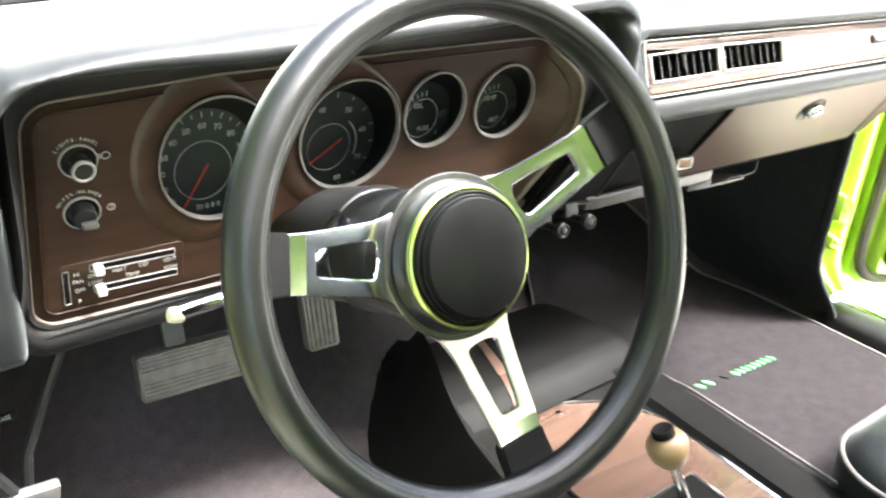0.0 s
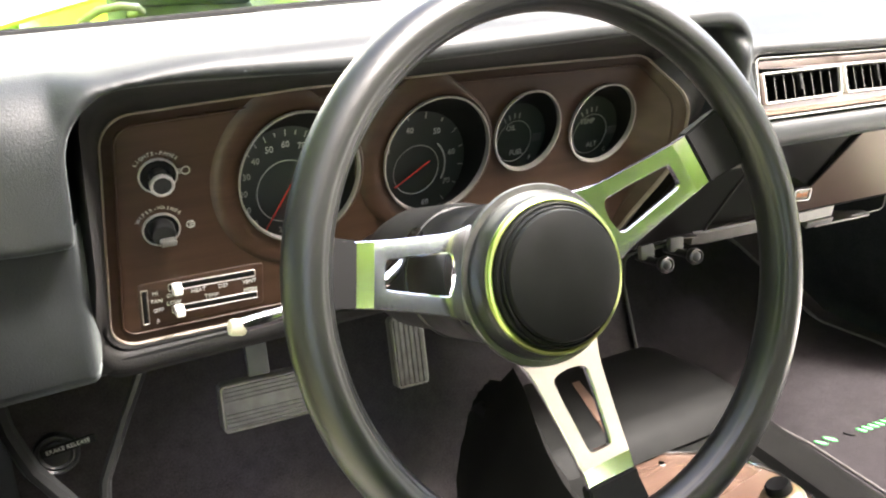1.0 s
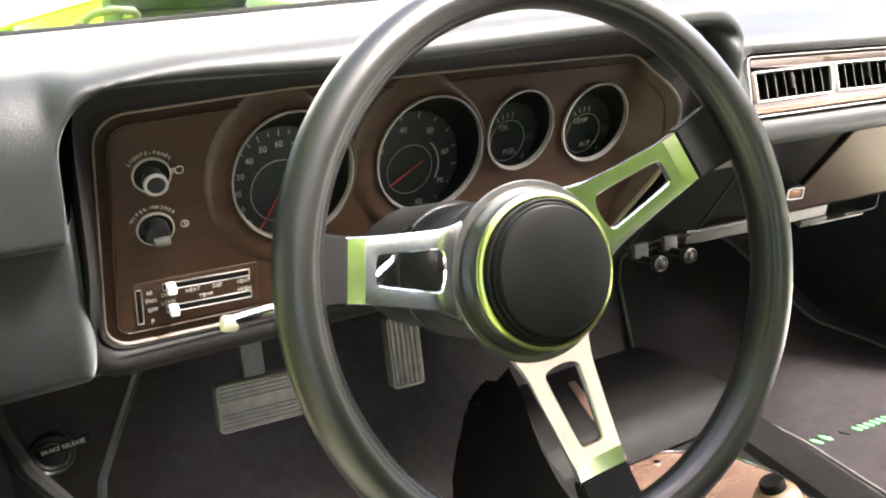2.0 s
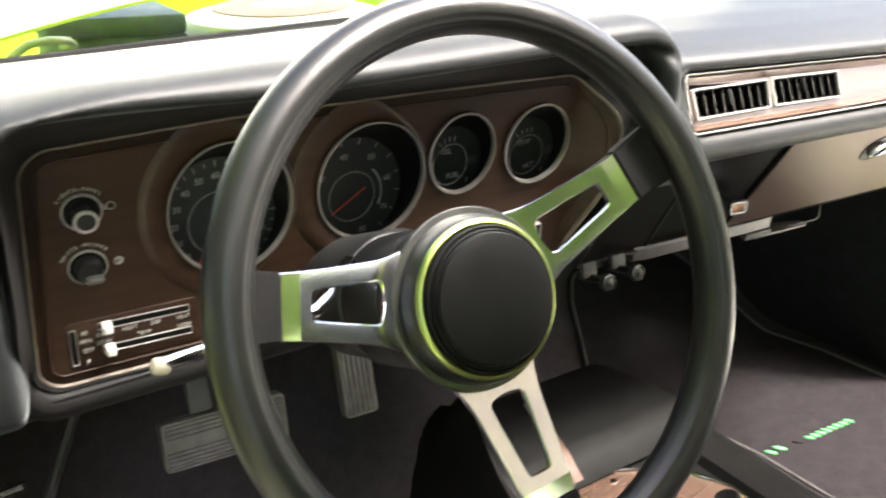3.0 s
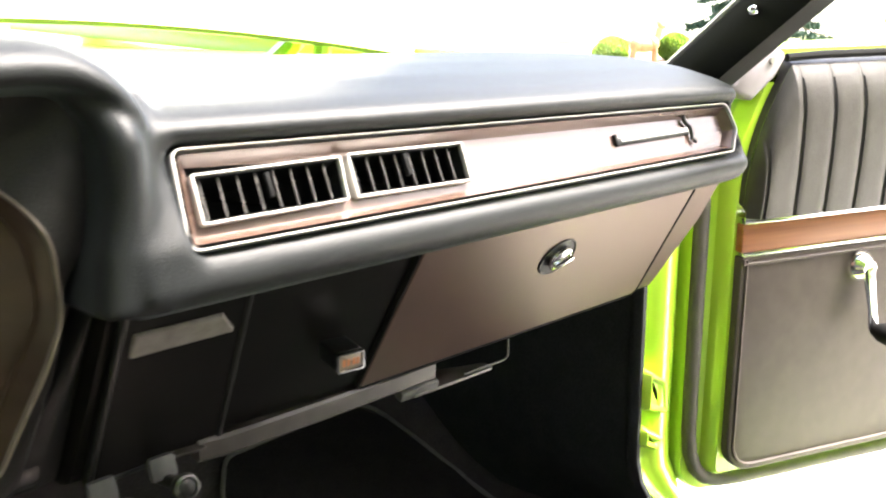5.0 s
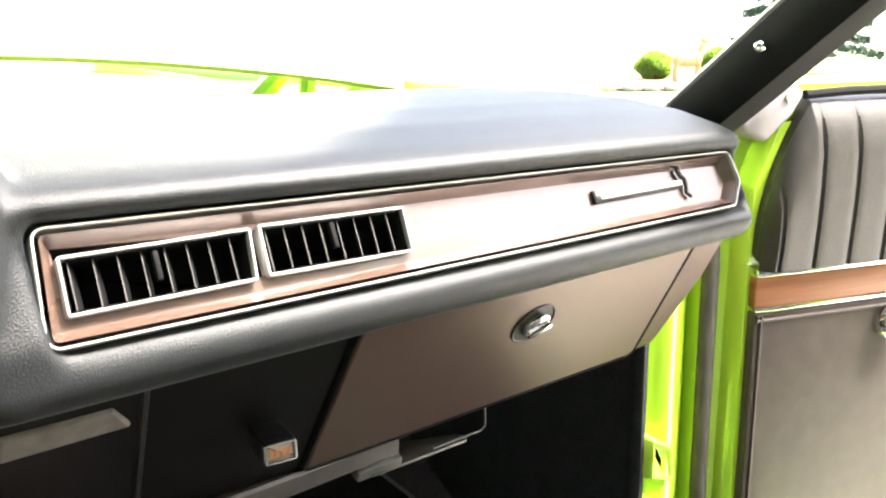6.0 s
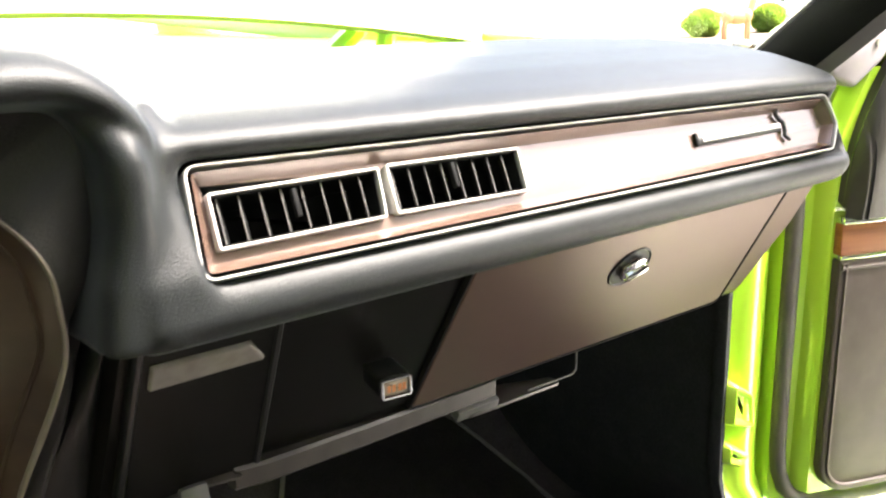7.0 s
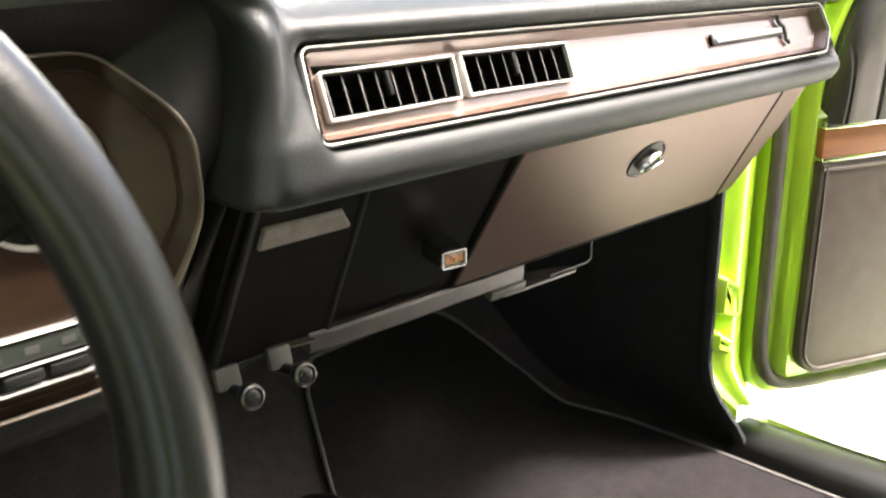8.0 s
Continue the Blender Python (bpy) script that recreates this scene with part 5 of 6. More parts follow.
loft(bm, [[(x, 1.02, 0.925), (x, 1.06, 0.915), (x, 1.13, 0.93)] for x in (-0.15, 0.2, 0.53, 0.9, 1.2)], closed=False)
part("cowl", bm, BLACK, body)
# under the bonnet: battery box, hose and air cleaner on the engine
battery = thing("battery", (0.28, 1.66, 0.45), "dark grey box beside the engine under the bonnet", "car battery")
part("case", box(B(), (0.222, 0.17, 0.43), pose(0.2575, 1.69, 0.670, 0, 2.5, 0), 0.012), BATTERY, battery)
part("lid", box(B(), (0.230, 0.182, 0.035), pose(0.2575, 1.69, 0.900, 0, 2.5, 0), 0.008), BATTERY, battery)
hose = solo("hose", tube(B(), [(0.165, 1.605, 0.875), (0.178, 1.575, 0.884), (0.168, 1.555, 0.894), (0.140, 1.545, 0.900), (0.108, 1.545, 0.896), (0.082, 1.55, 0.880), (0.075, 1.56, 0.86), (0.075, 1.58, 0.70), (0.08, 1.60, 0.46)], 0.0065, 10), CREAM, "pale looped hose beside the engine", "hose")
engine = thing("engine", (0.62, 1.75, 0.45), "car engine with white and orange air cleaner lid", "engine")
part("block", box(B(), (0.34, 0.55, 0.33), pose(0.62, 1.78, 0.615), 0.03, 3), BATTERY, engine)
part("air_cleaner", lathe(B(), [(0.06, 0.775), (0.10, 0.80), (0.185, 0.81), (0.192, 0.82), (0.192, 0.865), (0.186, 0.876), (0.14, 0.888), (0.05, 0.893), (0.0, 0.893)], Matrix.Translation((0.60, 1.72, 0)), 48), SIDING, engine, "white round air cleaner")
part("decal", lathe(B(), [(0.135, 0.8895), (0.06, 0.8935), (0.06, 0.8945), (0.135, 0.8905), (0.135, 0.8895)], Matrix.Translation((0.60, 1.72, 0)), 40), DECAL, engine, "faded orange ring decal")
part("wing_nut", lathe(B(), [(0.012, 0.892), (0.012, 0.902), (0.006, 0.908), (0.0, 0.909)], Matrix.Translation((0.60, 1.72, 0)), 12), CHROME, engine)
# roof, pillars, back of the cabin
bm = B()
loft(bm, [[(x, 0.22 + 0.07 * (1 - ((x - 0.53) / 0.65) ** 2), z) for x, z in ((-0.11, 1.325), (0.1, 1.36), (0.53, 1.375), (0.96, 1.36), (1.13, 1.325))],
          [(x, -0.2, z + 0.02) for x, z in ((-0.11, 1.325), (0.1, 1.36), (0.53, 1.375), (0.96, 1.36), (1.13, 1.325))],
          [(x, -0.62, z + 0.01) for x, z in ((-0.11, 1.325), (0.1, 1.36), (0.53, 1.375), (0.96, 1.36), (1.13, 1.325))]], closed=False)
bmesh.ops.solidify(bm, geom=bm.faces[:], thickness=0.03)
part("roof", bm, HEADLINER, body, "pale headlined roof")
bm = B()
box(bm, (1.4, 0.16, 0.72), pose(0.53, -0.97, 0.66, 12, 0, 0), 0.04)
box(bm, (1.36, 0.42, 0.03), pose(0.53, -1.20, 0.865), 0.008)
part("rear_bulkhead", bm, VINYL_SOFT, body)
bm = B()
loft(bm, [[(x, -1.40, 0.90), (x, -1.45, 0.93), (x, -2.2, 0.93), (x, -2.3, 0.80)] for x in (-0.24, 0.1, 0.53, 0.96, 1.30)], closed=False)
part("boot_lid", bm, GREEN, body, "lime green boot lid")


def pillar(sgn):
    x0, x1 = (1.195, 1.13) if sgn > 0 else (-0.205, -0.12)
    bm = B()
    a, b = Vector((x0, 0.676, 0.955)), Vector((x1, 0.29, 1.265))
    d = (b - a).normalized()
    side = Vector((0, 0.68, 0.73))
    side = (side - d * side.dot(d)).normalized()
    inn = d.cross(side)
    loops = []
    for f in (-0.12, 0, 0.2, 0.5, 1.0, 1.22):
        p = a + (b - a) * f
        loops.append([p + side * s + inn * t for s, t in ((-0.026, 0.0), (-0.024, 0.02), (0.0, 0.028), (0.022, 0.02), (0.026, 0.0), (0.026, -0.03), (-0.026, -0.03))])
    loft(bm, loops, cap_first=True, cap_last=True)
    p = part("windscreen_pillar", bm, RAMP, body, "black trimmed windscreen pillar")
    bm = B()
    tube(bm, [a + (b - a) * f + side * 0.029 + inn * 0.004 * sgn for f in (-0.1, 0.3, 0.7, 1.0, 1.22)], 0.004, 8)
    part("bright_strip", bm, SATIN, p)
    if sgn > 0:
        part("screw", lathe(B(), [(0.0046, -0.004), (0.0046, 0.001), (0.003, 0.0024), (0.0014, 0.0020), (0.0, 0.0010)], axes((1.149, 0.599, 1.020), (0.44, -0.9, 0), (0, 0, 1)), 16), CHROME, p)


pillar(1)
pillar(-1)

# rear quarters of the body, with the rear side pillars
for sgn in (1, -1):
    bm = B()
    xo = 0.53 + sgn * 0.80
    prof = [(0.0, 0.25), (0.015, 0.5), (0.012, 0.75), (-0.03, 0.90), (-0.06, 0.945), (-0.10, 1.05), (-0.145, 1.20), (-0.17, 1.28)]
    loops = []
    for y, lean in ((-0.52, 0.0), (-0.56, 0.0), (-0.8, 0.0), (-1.6, 0.0), (-2.3, -0.05)):
        loops.append([(xo + sgn * (d + lean), y - 0.85 * min(1.0, max(0.0, (z - 0.945) / 0.06)) * (1 if y > -0.9 else 0) - 0.25 * max(0.0, (z - 0.95) / 0.33), z) for d, z in prof])
    loft(bm, loops, closed=False)
    loft(bm, [[(x - sgn * 0.0, y, z) for x, y, z in loops[0]], [(x - sgn * 0.075, y + 0.012, z) for x, y, z in loops[0]], [(x - sgn * 0.10, y - 0.06, z) for x, y, z in loops[0]]], closed=False)
    part("rear_quarter", bm, GREEN, body, "lime green rear quarter panel", angle=60)
    bm = B()
    box(bm, (0.02, 0.52, 0.66), pose(0.53 + sgn * 0.665, -0.72, 0.65), 0.006)
    part("rear_trim", bm, GREYPANEL, body, "taupe rear side trim")
bm = B()
loft(bm, [[(-0.252, y, 0.36), (-0.27, y, 0.34), (-0.30, y, 0.30), (-0.295, y, 0.22), (-0.24, y, 0.18)] for y in (0.74, 0.3, -0.9)], closed=False)
part("rocker", bm, GREEN, body)

glass = bpy.data.materials.new("windscreen_glass")
glass.use_nodes = True
gn = glass.node_tree
gn.nodes.remove(gn.nodes["Principled BSDF"])
tr, gl, mx = (gn.nodes.new(n) for n in ("ShaderNodeBsdfTransparent", "ShaderNodeBsdfGlossy", "ShaderNodeMixShader"))
gl.inputs["Roughness"].default_value = 0.02
mx.inputs[0].default_value = 0.05
gn.links.new(tr.outputs[0], mx.inputs[1])
gn.links.new(gl.outputs[0], mx.inputs[2])
gn.links.new(mx.outputs[0], gn.nodes["Material Output"].inputs[0])
bm = B()
loft(bm, [[(x, lerp(1.10 - 0.31 * ((x - 0.53) / 0.66) ** 4, 0.225, f), lerp(0.95, 1.35, f)) for x in [-0.12 + 0.065 * i for i in range(21)]] for f in (0, 0.25, 0.5, 0.75, 1)], closed=False)
ws = part("windscreen", bm, glass, body, "clear curved windscreen glass")
ws.visible_shadow = False
bm = B()
gasket = []
for i in range(41):
    x = -0.12 + 0.0325 * i
    f = smooth01((x - 0.50) / 0.10)
    gasket.append((x, lerp(rear_y(x) + 0.006, 1.023 - 0.25 * ((x - 0.53) / 0.66) ** 4, f), lerp(0.9835 - 0.03 * smooth01((-0.10 - x) / 0.10), lerp(0.976, 0.945, smooth01((x - 0.85) / 0.35)), f)))
tube(bm, gasket, 0.0045, 8)
part("windscreen_gasket", bm, BLACK, body)

# ==== open driver's door ====
DD = pose(-0.245, 0.66, 0, 0, 0, -62)
driver_door = thing("driver_door", (-0.75, 0.40, 0.30), "open lime green car door with taupe lining", "car door")
bm = B()
box(bm, (0.045, 1.16, 0.56), DD @ pose(0.0, -0.60, 0.63), 0.015)
part("shell", bm, GREEN, driver_door, "lime green painted door shell")
bm = B()
box(bm, (0.02, 1.10, 0.52), DD @ pose(0.030, -0.60, 0.64), 0.006)
part("lining", bm, GREYPANEL, driver_door, "taupe vinyl lining")

# ==== open passenger door ====
MD = axes((1.292, 0.660, 0.478), (0.899, -0.438, 0), (0, 0, 1))
door = thing("passenger_door", MD @ Vector((0.5, -0.03, -0.05)), "open lime green car door with taupe vinyl and woodgrain lining", "car door")
DL = 1.16
shell = rounded([(-0.046, -0.076), (DL, -0.076), (DL, 0.500), (0.0, 0.500), (-0.042, 0.40)], [0.05, 0.05, 0.02, 0.02, 0.05], 6)
bm = B()
loft(bm, [at(inset(shell, 0.004), -0.15), at(shell, -0.14), at(shell, -0.040), at(inset(shell, 0.004), -0.034), at(inset(shell, 0.030), -0.030), at(inset(shell, 0.036), -0.012), at(inset(shell, 0.040), -0.008)], MD, cap_first=True, cap_last=True)
part("shell", bm, GREEN, door, "lime green painted door shell")
sealp = [(-0.036, 0.36, -0.030), (-0.036, 0.3, -0.028), (-0.036, 0.07, -0.028), (-0.0355, 0.019, -0.028), (-0.032, -0.010, -0.028), (-0.023, -0.034, -0.028), (-0.008, -0.050, -0.028), (0.012, -0.058, -0.028), (0.04, -0.061, -0.028), (0.1, -0.062, -0.028), (0.6, -0.062, -0.028), (DL - 0.02, -0.062, -0.028)]
bm = B()
tube(bm, sealp, 0.0095, 12, m=MD)
part("weather_seal", bm, SEAL, door, "grey rubber weather seal")
for v in (0.103, 0.112):
    part("hole", lathe(B(), [(0.0014, -0.002), (0.0014, 0.0006), (0.0, 0.0007)], MD @ Matrix.Translation((-0.012, v, -0.0315)), 10), BLACK, door)
low = rounded([(0.0, -0.033), (DL - 0.03, -0.033), (DL - 0.03, 0.256), (0.0, 0.256)], [0.040, 0.04, 0.003, 0.003], 8)
part("lower_lining", plate(B(), low, MD, -0.012, 0.004, 0.003), GREYPANEL, door, "taupe vinyl lower lining")
part("welt", ring(B(), inset(low, 0.007), MD, 0.004, 0.002, 0.0065), GREYPANEL, door)
part("wood_strip", box(B(), (DL - 0.03, 0.036, 0.014), MD @ Matrix.Translation(((DL - 0.03) / 2, 0.279, -0.003)), 0.002), WOOD_DOOR, door, "reddish woodgrain strip")
for v in (0.2595, 0.3005):
    part("bright_strip", box(B(), (DL - 0.03, 0.0045 if v < 0.28 else 0.008, 0.014), MD @ Matrix.Translation(((DL - 0.03) / 2, v, -0.001)), 0.001), CHROME, door)
# pleated upper lining
bm = B()
us = [0.0 + 0.0010 * i for i in range(523)]


def pleat(u):
    k = (u - 0.0155) / 0.0445
    d = abs(k - round(k)) * 0.0445
    groove = math.exp(-(d / 0.0011) ** 2) if u > 0.012 else 0.0
    return -0.0016 * groove - 0.0012 * math.exp(-(d / 0.006) ** 2)


def top_edge(u):
    return 0.315 + 0.165 * math.sqrt(max(0.0, min(1.0, (u + 0.000) / 0.052)))


rows_v = [0.0, 0.12, 0.3, 0.5, 0.7, 0.85, 0.94, 1.0]
lining = []
for f in rows_v:
    bulge = 0.018 - 0.016 * max(0, (f - 0.7) / 0.3) ** 2 + 0.004 * math.sin(f * 3.1)
    lining.append([(u, lerp(0.304, top_edge(u), f), bulge * min(1, 0.25 + u / 0.016) + pleat(u) * (1 if f < 0.93 else 0.3)) for u in us])
loft(bm, lining, MD, closed=False)
loft(bm, [[(u, top_edge(u), 0.002 * 1.0 * min(1, 0.25 + u / 0.04)) for u in us], [(u, top_edge(u) + 0.006, -0.010) for u in us], [(u, top_edge(u) + 0.003, -0.04) for u in us]], MD, closed=False)
part("upper_lining", bm, UPPERPANEL, door, "grey pleated vinyl upper lining", angle=70)
for k in range(11):
    u = 0.0155 + 0.0445 * k
    vt = top_edge(u)
    st = B()
    for j in range(46):
        f = (j + 0.5) / 46
        if f > 0.92:
            break
        bulge = 0.018 - 0.016 * max(0, (f - 0.7) / 0.3) ** 2 + 0.004 * math.sin(f * 3.1)
        box(st, (0.0012, 0.0030, 0.0012), MD @ Matrix.Translation((u + 0.0026, lerp(0.304, vt, f), bulge * min(1, 0.25 + u / 0.016) + pleat(u + 0.0026) + 0.0003)))
    part("stitching", st, BLACK, door)
bm = B()
tube(bm, [(0.045, 0.488, 0.0), (0.1, 0.490, 0.0), (0.5, 0.490, 0.0), (DL, 0.490, 0.0)], 0.005, 8, m=MD)
part("window_wiper", bm, BLACK, door)
crank = part("window_crank", lathe(B(), [(0.020, 0.004), (0.020, 0.010), (0.016, 0.016), (0.010, 0.024), (0.0, 0.025)], MD @ Matrix.Translation((0.182, 0.226, 0)), 28), CHROME, door, "chrome window crank")
bm = B()
cl = [(0.181, 0.234, 0.020, 0.008), (0.182, 0.224, 0.022, 0.0105), (0.185, 0.200, 0.025, 0.0085), (0.189, 0.172, 0.028, 0.0072), (0.192, 0.150, 0.030, 0.0085), (0.193, 0.143, 0.031, 0.0065)]
loops = []
for u, v, w, r in cl:
    t = Vector((0.012, -0.09)).normalized()
    nrm = Vector((t.y, -t.x))
    loops.append([(u + nrm.x * r * math.cos(a), v + nrm.y * r * math.cos(a), w + 0.4 * r * math.sin(a)) for a in [2 * math.pi * i / 12 for i in range(12)]])
loft(bm, loops, MD, cap_first=True, cap_last=True)
part("crank_arm", bm, CHROME, crank)
part("crank_knob", lathe(B(), [(0.008, 0.0), (0.009, 0.004), (0.0125, 0.012), (0.0135, 0.024), (0.011, 0.030), (0.0, 0.031)], MD @ Matrix.Translation((0.193, 0.147, 0.031)), 24), BLACK, crank, "black knob of the crank")
bm = B()
cp = rounded([(-0.035, 0.455), (0.0, 0.440), (0.030, 0.466), (0.046, 0.492), (0.020, 0.505), (-0.015, 0.485)], 0.008, 4)
plate(bm, cp, MD, -0.03, 0.004, 0.006)
corner = part("corner_plate", bm, MIRRORGLASS, door, "pale metal corner plate")
part("screw", lathe(B(), [(0.005, 0), (0.0045, 0.002), (0, 0.0025)], MD @ Matrix.Translation((0.022, 0.486, 0.004)), 14), SATIN, corner)

# ==== outdoors ====
bm = B()
loft(bm, [[(-900, y, 0), (-6, y, 0), (7.5, y, 0), (900, y, 0)] for y in (-900, -8, 14, 900)], closed=False)
solo("ground", bm, LAWN, "sunlit lawn reaching to the horizon", "ground", kind="structure", smooth=False)
bm = B()
plate(bm, rounded([(-0.9, -9), (7.5, -9), (9.5, 3), (11.2, 9.5), (10, 26), (-0.9, 26)], 0.3, 4), I4, -0.05, 0.02, 0.01)
solo("driveway", bm, CONCRETE, "pale concrete driveway under the car", "driveway", kind="structure")

bed = solo("flower_bed", plate(B(), rounded([(11.4, 8.4), (12.4, 7.2), (14.2, 6.4), (17.0, 7.2), (17.5, 10.0), (14.0, 10.4)], 0.6, 6), I4, -0.02, 0.05, 0.02), MULCH, "brown mulch bed on the lawn", "flower bed", kind="structure")
random.seed(4)
for i in range(14):
    f = i / 13
    x, y = lerp(11.55, 14.0, f), lerp(8.35, 6.5, f) - 0.5 * math.sin(math.pi * f)
    bm = B()
    bmesh.ops.create_icosphere(bm, subdivisions=2, radius=1)
    for v in bm.verts:
        v.co *= 1 + 0.18 * noise.noise(v.co * 1.7 + Vector((i * 3.1, 0, 0)))
    bmesh.ops.transform(bm, matrix=pose(x, y, 0.06, 0, 0, random.uniform(-30, 30)) @ Matrix.Diagonal((0.14, 0.13, 0.075, 1)), verts=bm.verts)
    solo("edging_stone", bm, STONE, "rough grey edging stone of the bed", "stone", "edging stones round the bed")


def leaf_crown(n, place, size, seed):
    """Many small leaves, each a bent pair of triangles."""
    rng = random.Random(seed)
    verts, faces = [], []
    for i in range(n):
        c = Vector(place(rng))
        s = size * rng.uniform(0.7, 1.3)
        q = Euler((rng.uniform(0, 6.3), rng.uniform(0, 6.3), rng.uniform(0, 6.3))).to_matrix()
        k = len(verts)
        for p in ((-0.5, 0, 0), (0, 0.28, 0.06), (0.5, 0, 0), (0, -0.28, 0.06)):
            verts.append(c + q @ (Vector(p) * s))
        faces += [(k, k + 1, k + 2), (k, k + 2, k + 3)]
    me = bpy.data.meshes.new("leaves")
    me.from_pydata(verts, [], faces)
    return me


def bush(x, y, r, h, seed):
    b = thing("bush", (x, y, 0), "round clipped green bush in the bed", "bush", "bushes beside the deer statue")
    st = B()
    rng = random.Random(seed)
    for k in range(7):
        a = rng.uniform(0, 6.3)
        tube(st, [(x, y, 0), (x + 0.3 * r * math.cos(a), y + 0.3 * r * math.sin(a), h * 0.4), (x + 0.6 * r * math.cos(a), y + 0.6 * r * math.sin(a), h * 0.75)], 0.012, 6)
    part("stem", st, BARK, b)

    def place(g):
        a, t = g.uniform(0, 2 * math.pi), g.uniform(-0.9, 1)
        rr = math.sqrt(max(0, 1 - t * t)) * g.uniform(0.72, 1.03)
        lump = 1 + 0.12 * math.sin(3 * a + seed) * math.cos(4 * t)
        return (x + r * rr * lump * math.cos(a), y + r * rr * lump * math.sin(a), h * 0.52 + h * 0.5 * t * g.uniform(0.85, 1.02))
    me = leaf_crown(5200, place, 0.055, seed)
    me.materials.append(LEAF)
    ob = new("foliage", me)
    ob.parent = b
    ob.matrix_parent_inverse = Matrix.Translation(-Vector((x, y, 0)))


bush(13.75, 9.01, 0.30, 0.50, 1)
bush(15.17, 8.61, 0.30, 0.53, 2)

# deer statue, one plain mesh
bm = B()


def blob(c, s, rot=(0, 0, 0)):
    bmesh.ops.create_uvsphere(bm, u_segments=20, v_segments=12, radius=1, matrix=pose(*c, *rot) @ Matrix.Diagonal((*s, 1)))


blob((0, 0, 0.40), (0.22, 0.095, 0.11))
blob((0.13, 0, 0.42), (0.11, 0.09, 0.12))
blob((-0.14, 0, 0.41), (0.11, 0.095, 0.115))
tube(bm, [(0.16, 0, 0.44), (0.22, 0, 0.54), (0.245, 0, 0.66)], 0.052, 12)
blob((0.275, 0, 0.70), (0.085, 0.042, 0.045), (0, 18, 0))
for s in (-1, 1):
    blob((0.225, 0.05 * s, 0.745), (0.018, 0.012, 0.045), (25 * s, -20, 0))
    tube(bm, [(0.17, 0.05 * s, 0.40), (0.175, 0.05 * s, 0.20), (0.18, 0.05 * s, 0.04)], 0.024, 10)
    tube(bm, [(-0.17, 0.05 * s, 0.40), (-0.20, 0.05 * s, 0.22), (-0.18, 0.05 * s, 0.04)], 0.026, 10)
blob((-0.25, 0, 0.45), (0.045, 0.02, 0.03), (0, 40, 0))
bmesh.ops.transform(bm, matrix=pose(12.60, 7.66, 0.04, 0, 0, -35) @ Matrix.Scale(0.98, 4), verts=bm.verts)
solo("deer_statue", bm, DEER, "reddish brown standing deer garden statue on the bed", "statue")


def spruce(x, y, h, r, seed):
    t = thing("spruce_tree", (x, y, 0), "tall blue-green spruce tree beyond the lawn", "tree")
    b = B()
    loft(b, [[(x + q * math.cos(a), y + q * math.sin(a), z) for a in [2 * math.pi * i / 10 for i in range(10)]] for z, q in ((0, 0.16), (h * 0.5, 0.09), (h * 0.98, 0.015))], cap_last=True)
    part("trunk", b, BARK, t)
    rng = random.Random(seed)
    limbs = B()
    tips = []
    for k in range(80):
        z = 0.25 + (h - 0.4) * (k / 80) ** 0.9
        a = k * 2.399 + rng.uniform(-0.2, 0.2)
        l = r * (1 - z / h) * rng.uniform(0.8, 1.1) + 0.12
        e = Vector((x + l * math.cos(a), y + l * math.sin(a), z - 0.18 * l))
        tube(limbs, [(x, y, z), (x + 0.5 * l * math.cos(a), y + 0.5 * l * math.sin(a), z + 0.02), e], 0.016, 5)
        tips.append((Vector((x, y, z)), e))
    part("limbs", limbs, BARK, t)

    def place(g):
        s, e = tips[g.randrange(len(tips))]
        f = g.uniform(0.15, 1.0)
        c = s.lerp(e, f)
        w = 0.16 * (1.25 - f)
        return (c.x + g.uniform(-w, w), c.y + g.uniform(-w, w), c.z + g.uniform(-0.12, 0.05))
    me = leaf_crown(30000, place, 0.13, seed)
    me.materials.append(SPRUCE)
    ob = new("foliage", me)
    ob.parent = t
    ob.matrix_parent_inverse = Matrix.Translation(-Vector((x, y, 0)))


def broadleaf(x, y, h, r, seed, leaf=0.24):
    t = thing("tree", (x, y, 0), "unseen broad-leaved tree added for shade and green reflections", "tree", "trees on the lawn")
    rng = random.Random(seed)
    b = B()
    loft(b, [[(x + q * math.cos(a), y + q * math.sin(a), z) for a in [2 * math.pi * i / 10 for i in range(10)]] for z, q in ((0, 0.2), (h * 0.3, 0.14), (h * 0.8, 0.05))], cap_last=True)
    part("trunk", b, BARK, t)
    limbs, knots = B(), []
    for k in range(26):
        a, z = k * 2.399, h * rng.uniform(0.28, 0.85)
        l = r * rng.uniform(0.45, 0.9)
        e = (x + l * math.cos(a), y + l * math.sin(a), z + 0.12 * h)
        tube(limbs, [(x, y, z - 0.1 * h), (x + 0.5 * l * math.cos(a), y + 0.5 * l * math.sin(a), z + 0.02 * h), e], 0.03, 5)
        knots.append((e, r * rng.uniform(0.28, 0.45)))
    part("limbs", limbs, BARK, t)

    def place(g):
        e, s = knots[g.randrange(len(knots))]
        return tuple(q + g.gauss(0, s * 0.55) for q in e)
    me = leaf_crown(24000, place, leaf, seed)
    me.materials.append(LEAF)
    ob = new("foliage", me)
    ob.parent = t
    ob.matrix_parent_inverse = Matrix.Translation(-Vector((x, y, 0)))


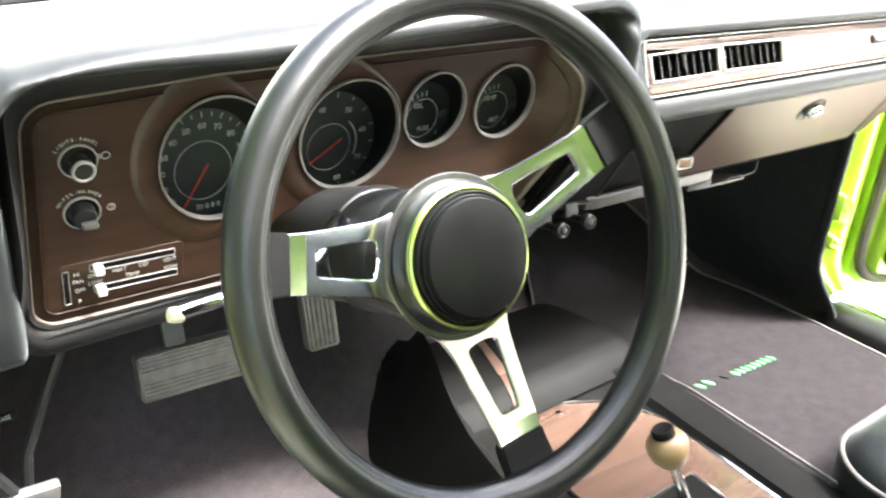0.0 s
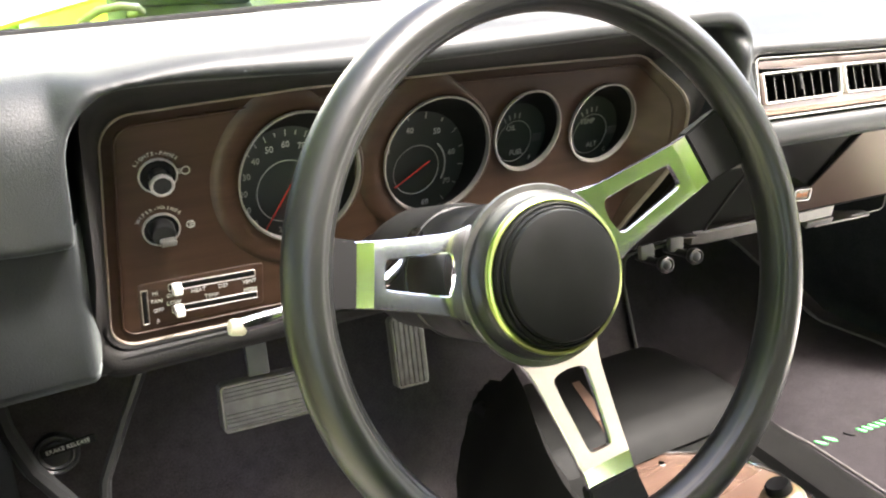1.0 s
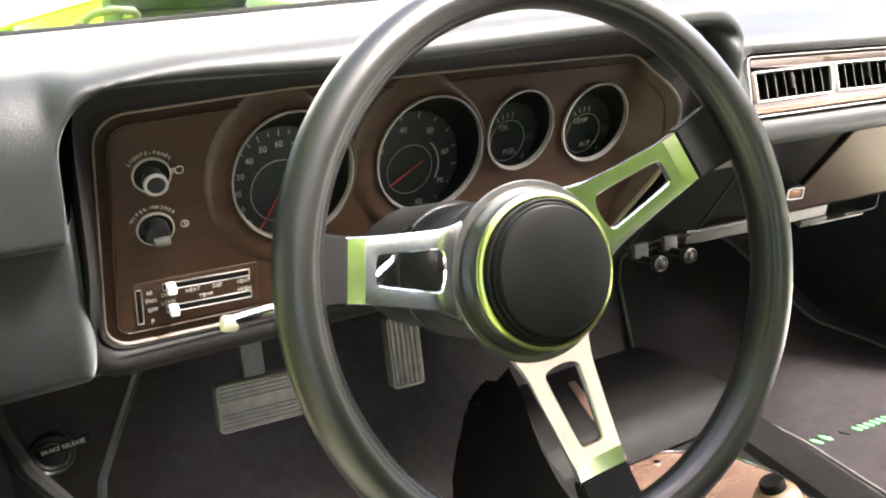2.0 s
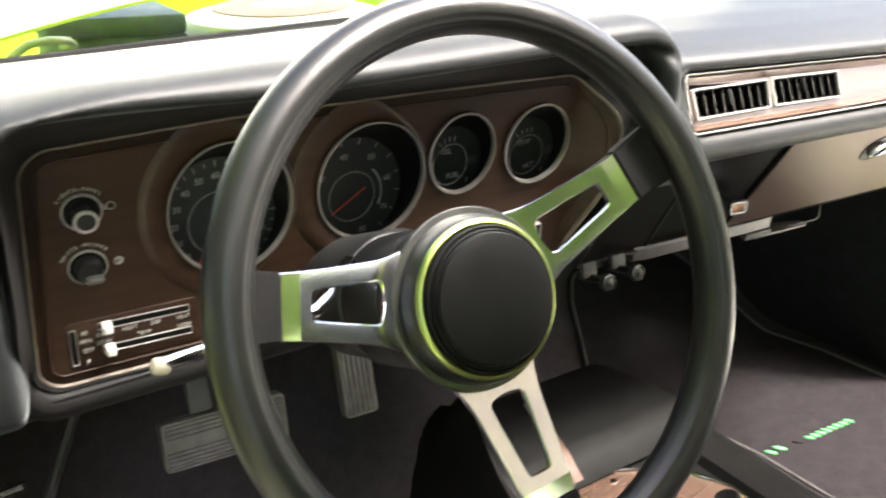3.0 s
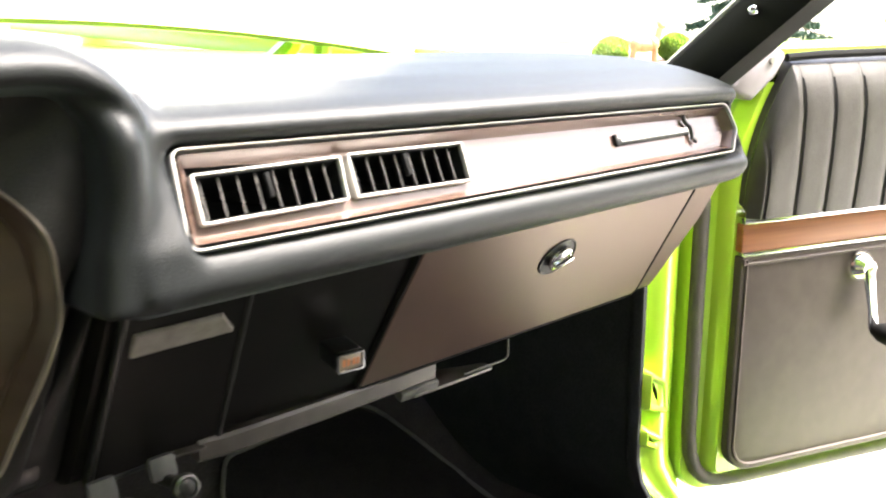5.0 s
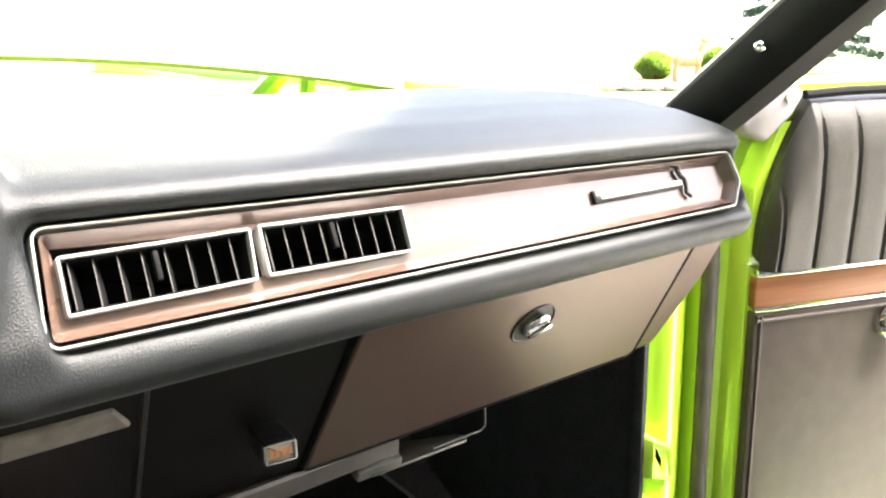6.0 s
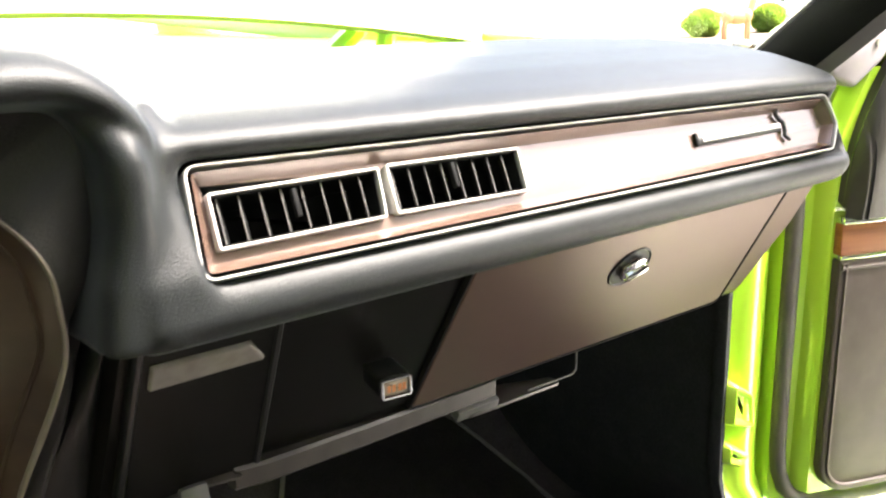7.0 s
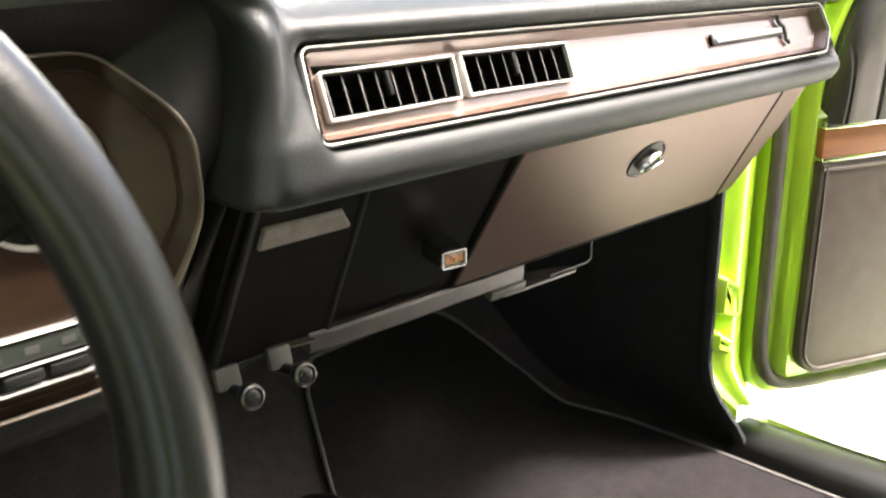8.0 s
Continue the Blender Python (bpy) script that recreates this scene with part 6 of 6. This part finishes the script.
# unseen trees, added to cut side light and to green the wheel's reflections
broadleaf(7.5, -12.0, 5.0, 3.0, 24)
broadleaf(10.0, -10.8, 5.2, 2.8, 25)
broadleaf(2.0, -11.0, 8.5, 4.2, 26, 0.36)
broadleaf(0.2, -17.0, 9.0, 4.6, 31, 0.36)
broadleaf(5.2, -17.5, 9.0, 4.6, 32, 0.36)
broadleaf(-9.0, -6.0, 5.6, 3.0, 27)
broadleaf(-6.5, -1.5, 8.5, 3.8, 28)
broadleaf(-6.5, 4.0, 9.0, 4.0, 29)
broadleaf(-7.5, 10.0, 8.0, 3.8, 30)
broadleaf(15.0, -5.0, 5.0, 2.8, 22)
bush(19.0, 5.2, 1.0, 1.3, 23)
bush(17.6, 3.4, 0.9, 1.1, 24)
spruce(23.1, 10.6, 6.3, 2.0, 7)

house = thing("house", (12, 17, 0), "long cream house with grey roof beyond the lawn", "house")
hm = pose(20.0, 17.5, 0, 0, 0, -24)
bm = B()
box(bm, (46, 0.3, 3.0), hm @ Matrix.Translation((0, 0, 1.5)))
part("wall", bm, SIDING, house, smooth=False)
bm = B()
box(bm, (47, 1.3, 0.12), hm @ Matrix.Translation((0, -0.35, 3.05)), 0.02)
loft(bm, [[(-23.6, -1.1, 3.10), (23.6, -1.1, 3.10)], [(-23.6, 4, 5.2), (23.6, 4, 5.2)]], hm, closed=False)
part("roof", bm, ROOFING, house, smooth=False)
for k in range(18):
    part("board", box(B(), (46, 0.02, 0.155), hm @ Matrix.Translation((0, -0.16, 0.10 + 0.165 * k)) @ Matrix.Rotation(radians(3), 4, "X")), SIDING, house, smooth=False)
for u in (-6.5,):
    w = part("window", ring(B(), [(u - 0.75, 0.25), (u + 0.75, 0.25), (u + 0.75, 0.65), (u - 0.75, 0.65)], hm @ axes((0, -0.18, 0), (1, 0, 0), (0, 0, 1)), 0.08, 0, 0.06), SIDING, house)
    for du in (-0.36, 0.36):
        part("pane", box(B(), (0.66, 0.02, 0.30), hm @ Matrix.Translation((u + du, -0.19, 0.45))), WINDOWPANE, w)
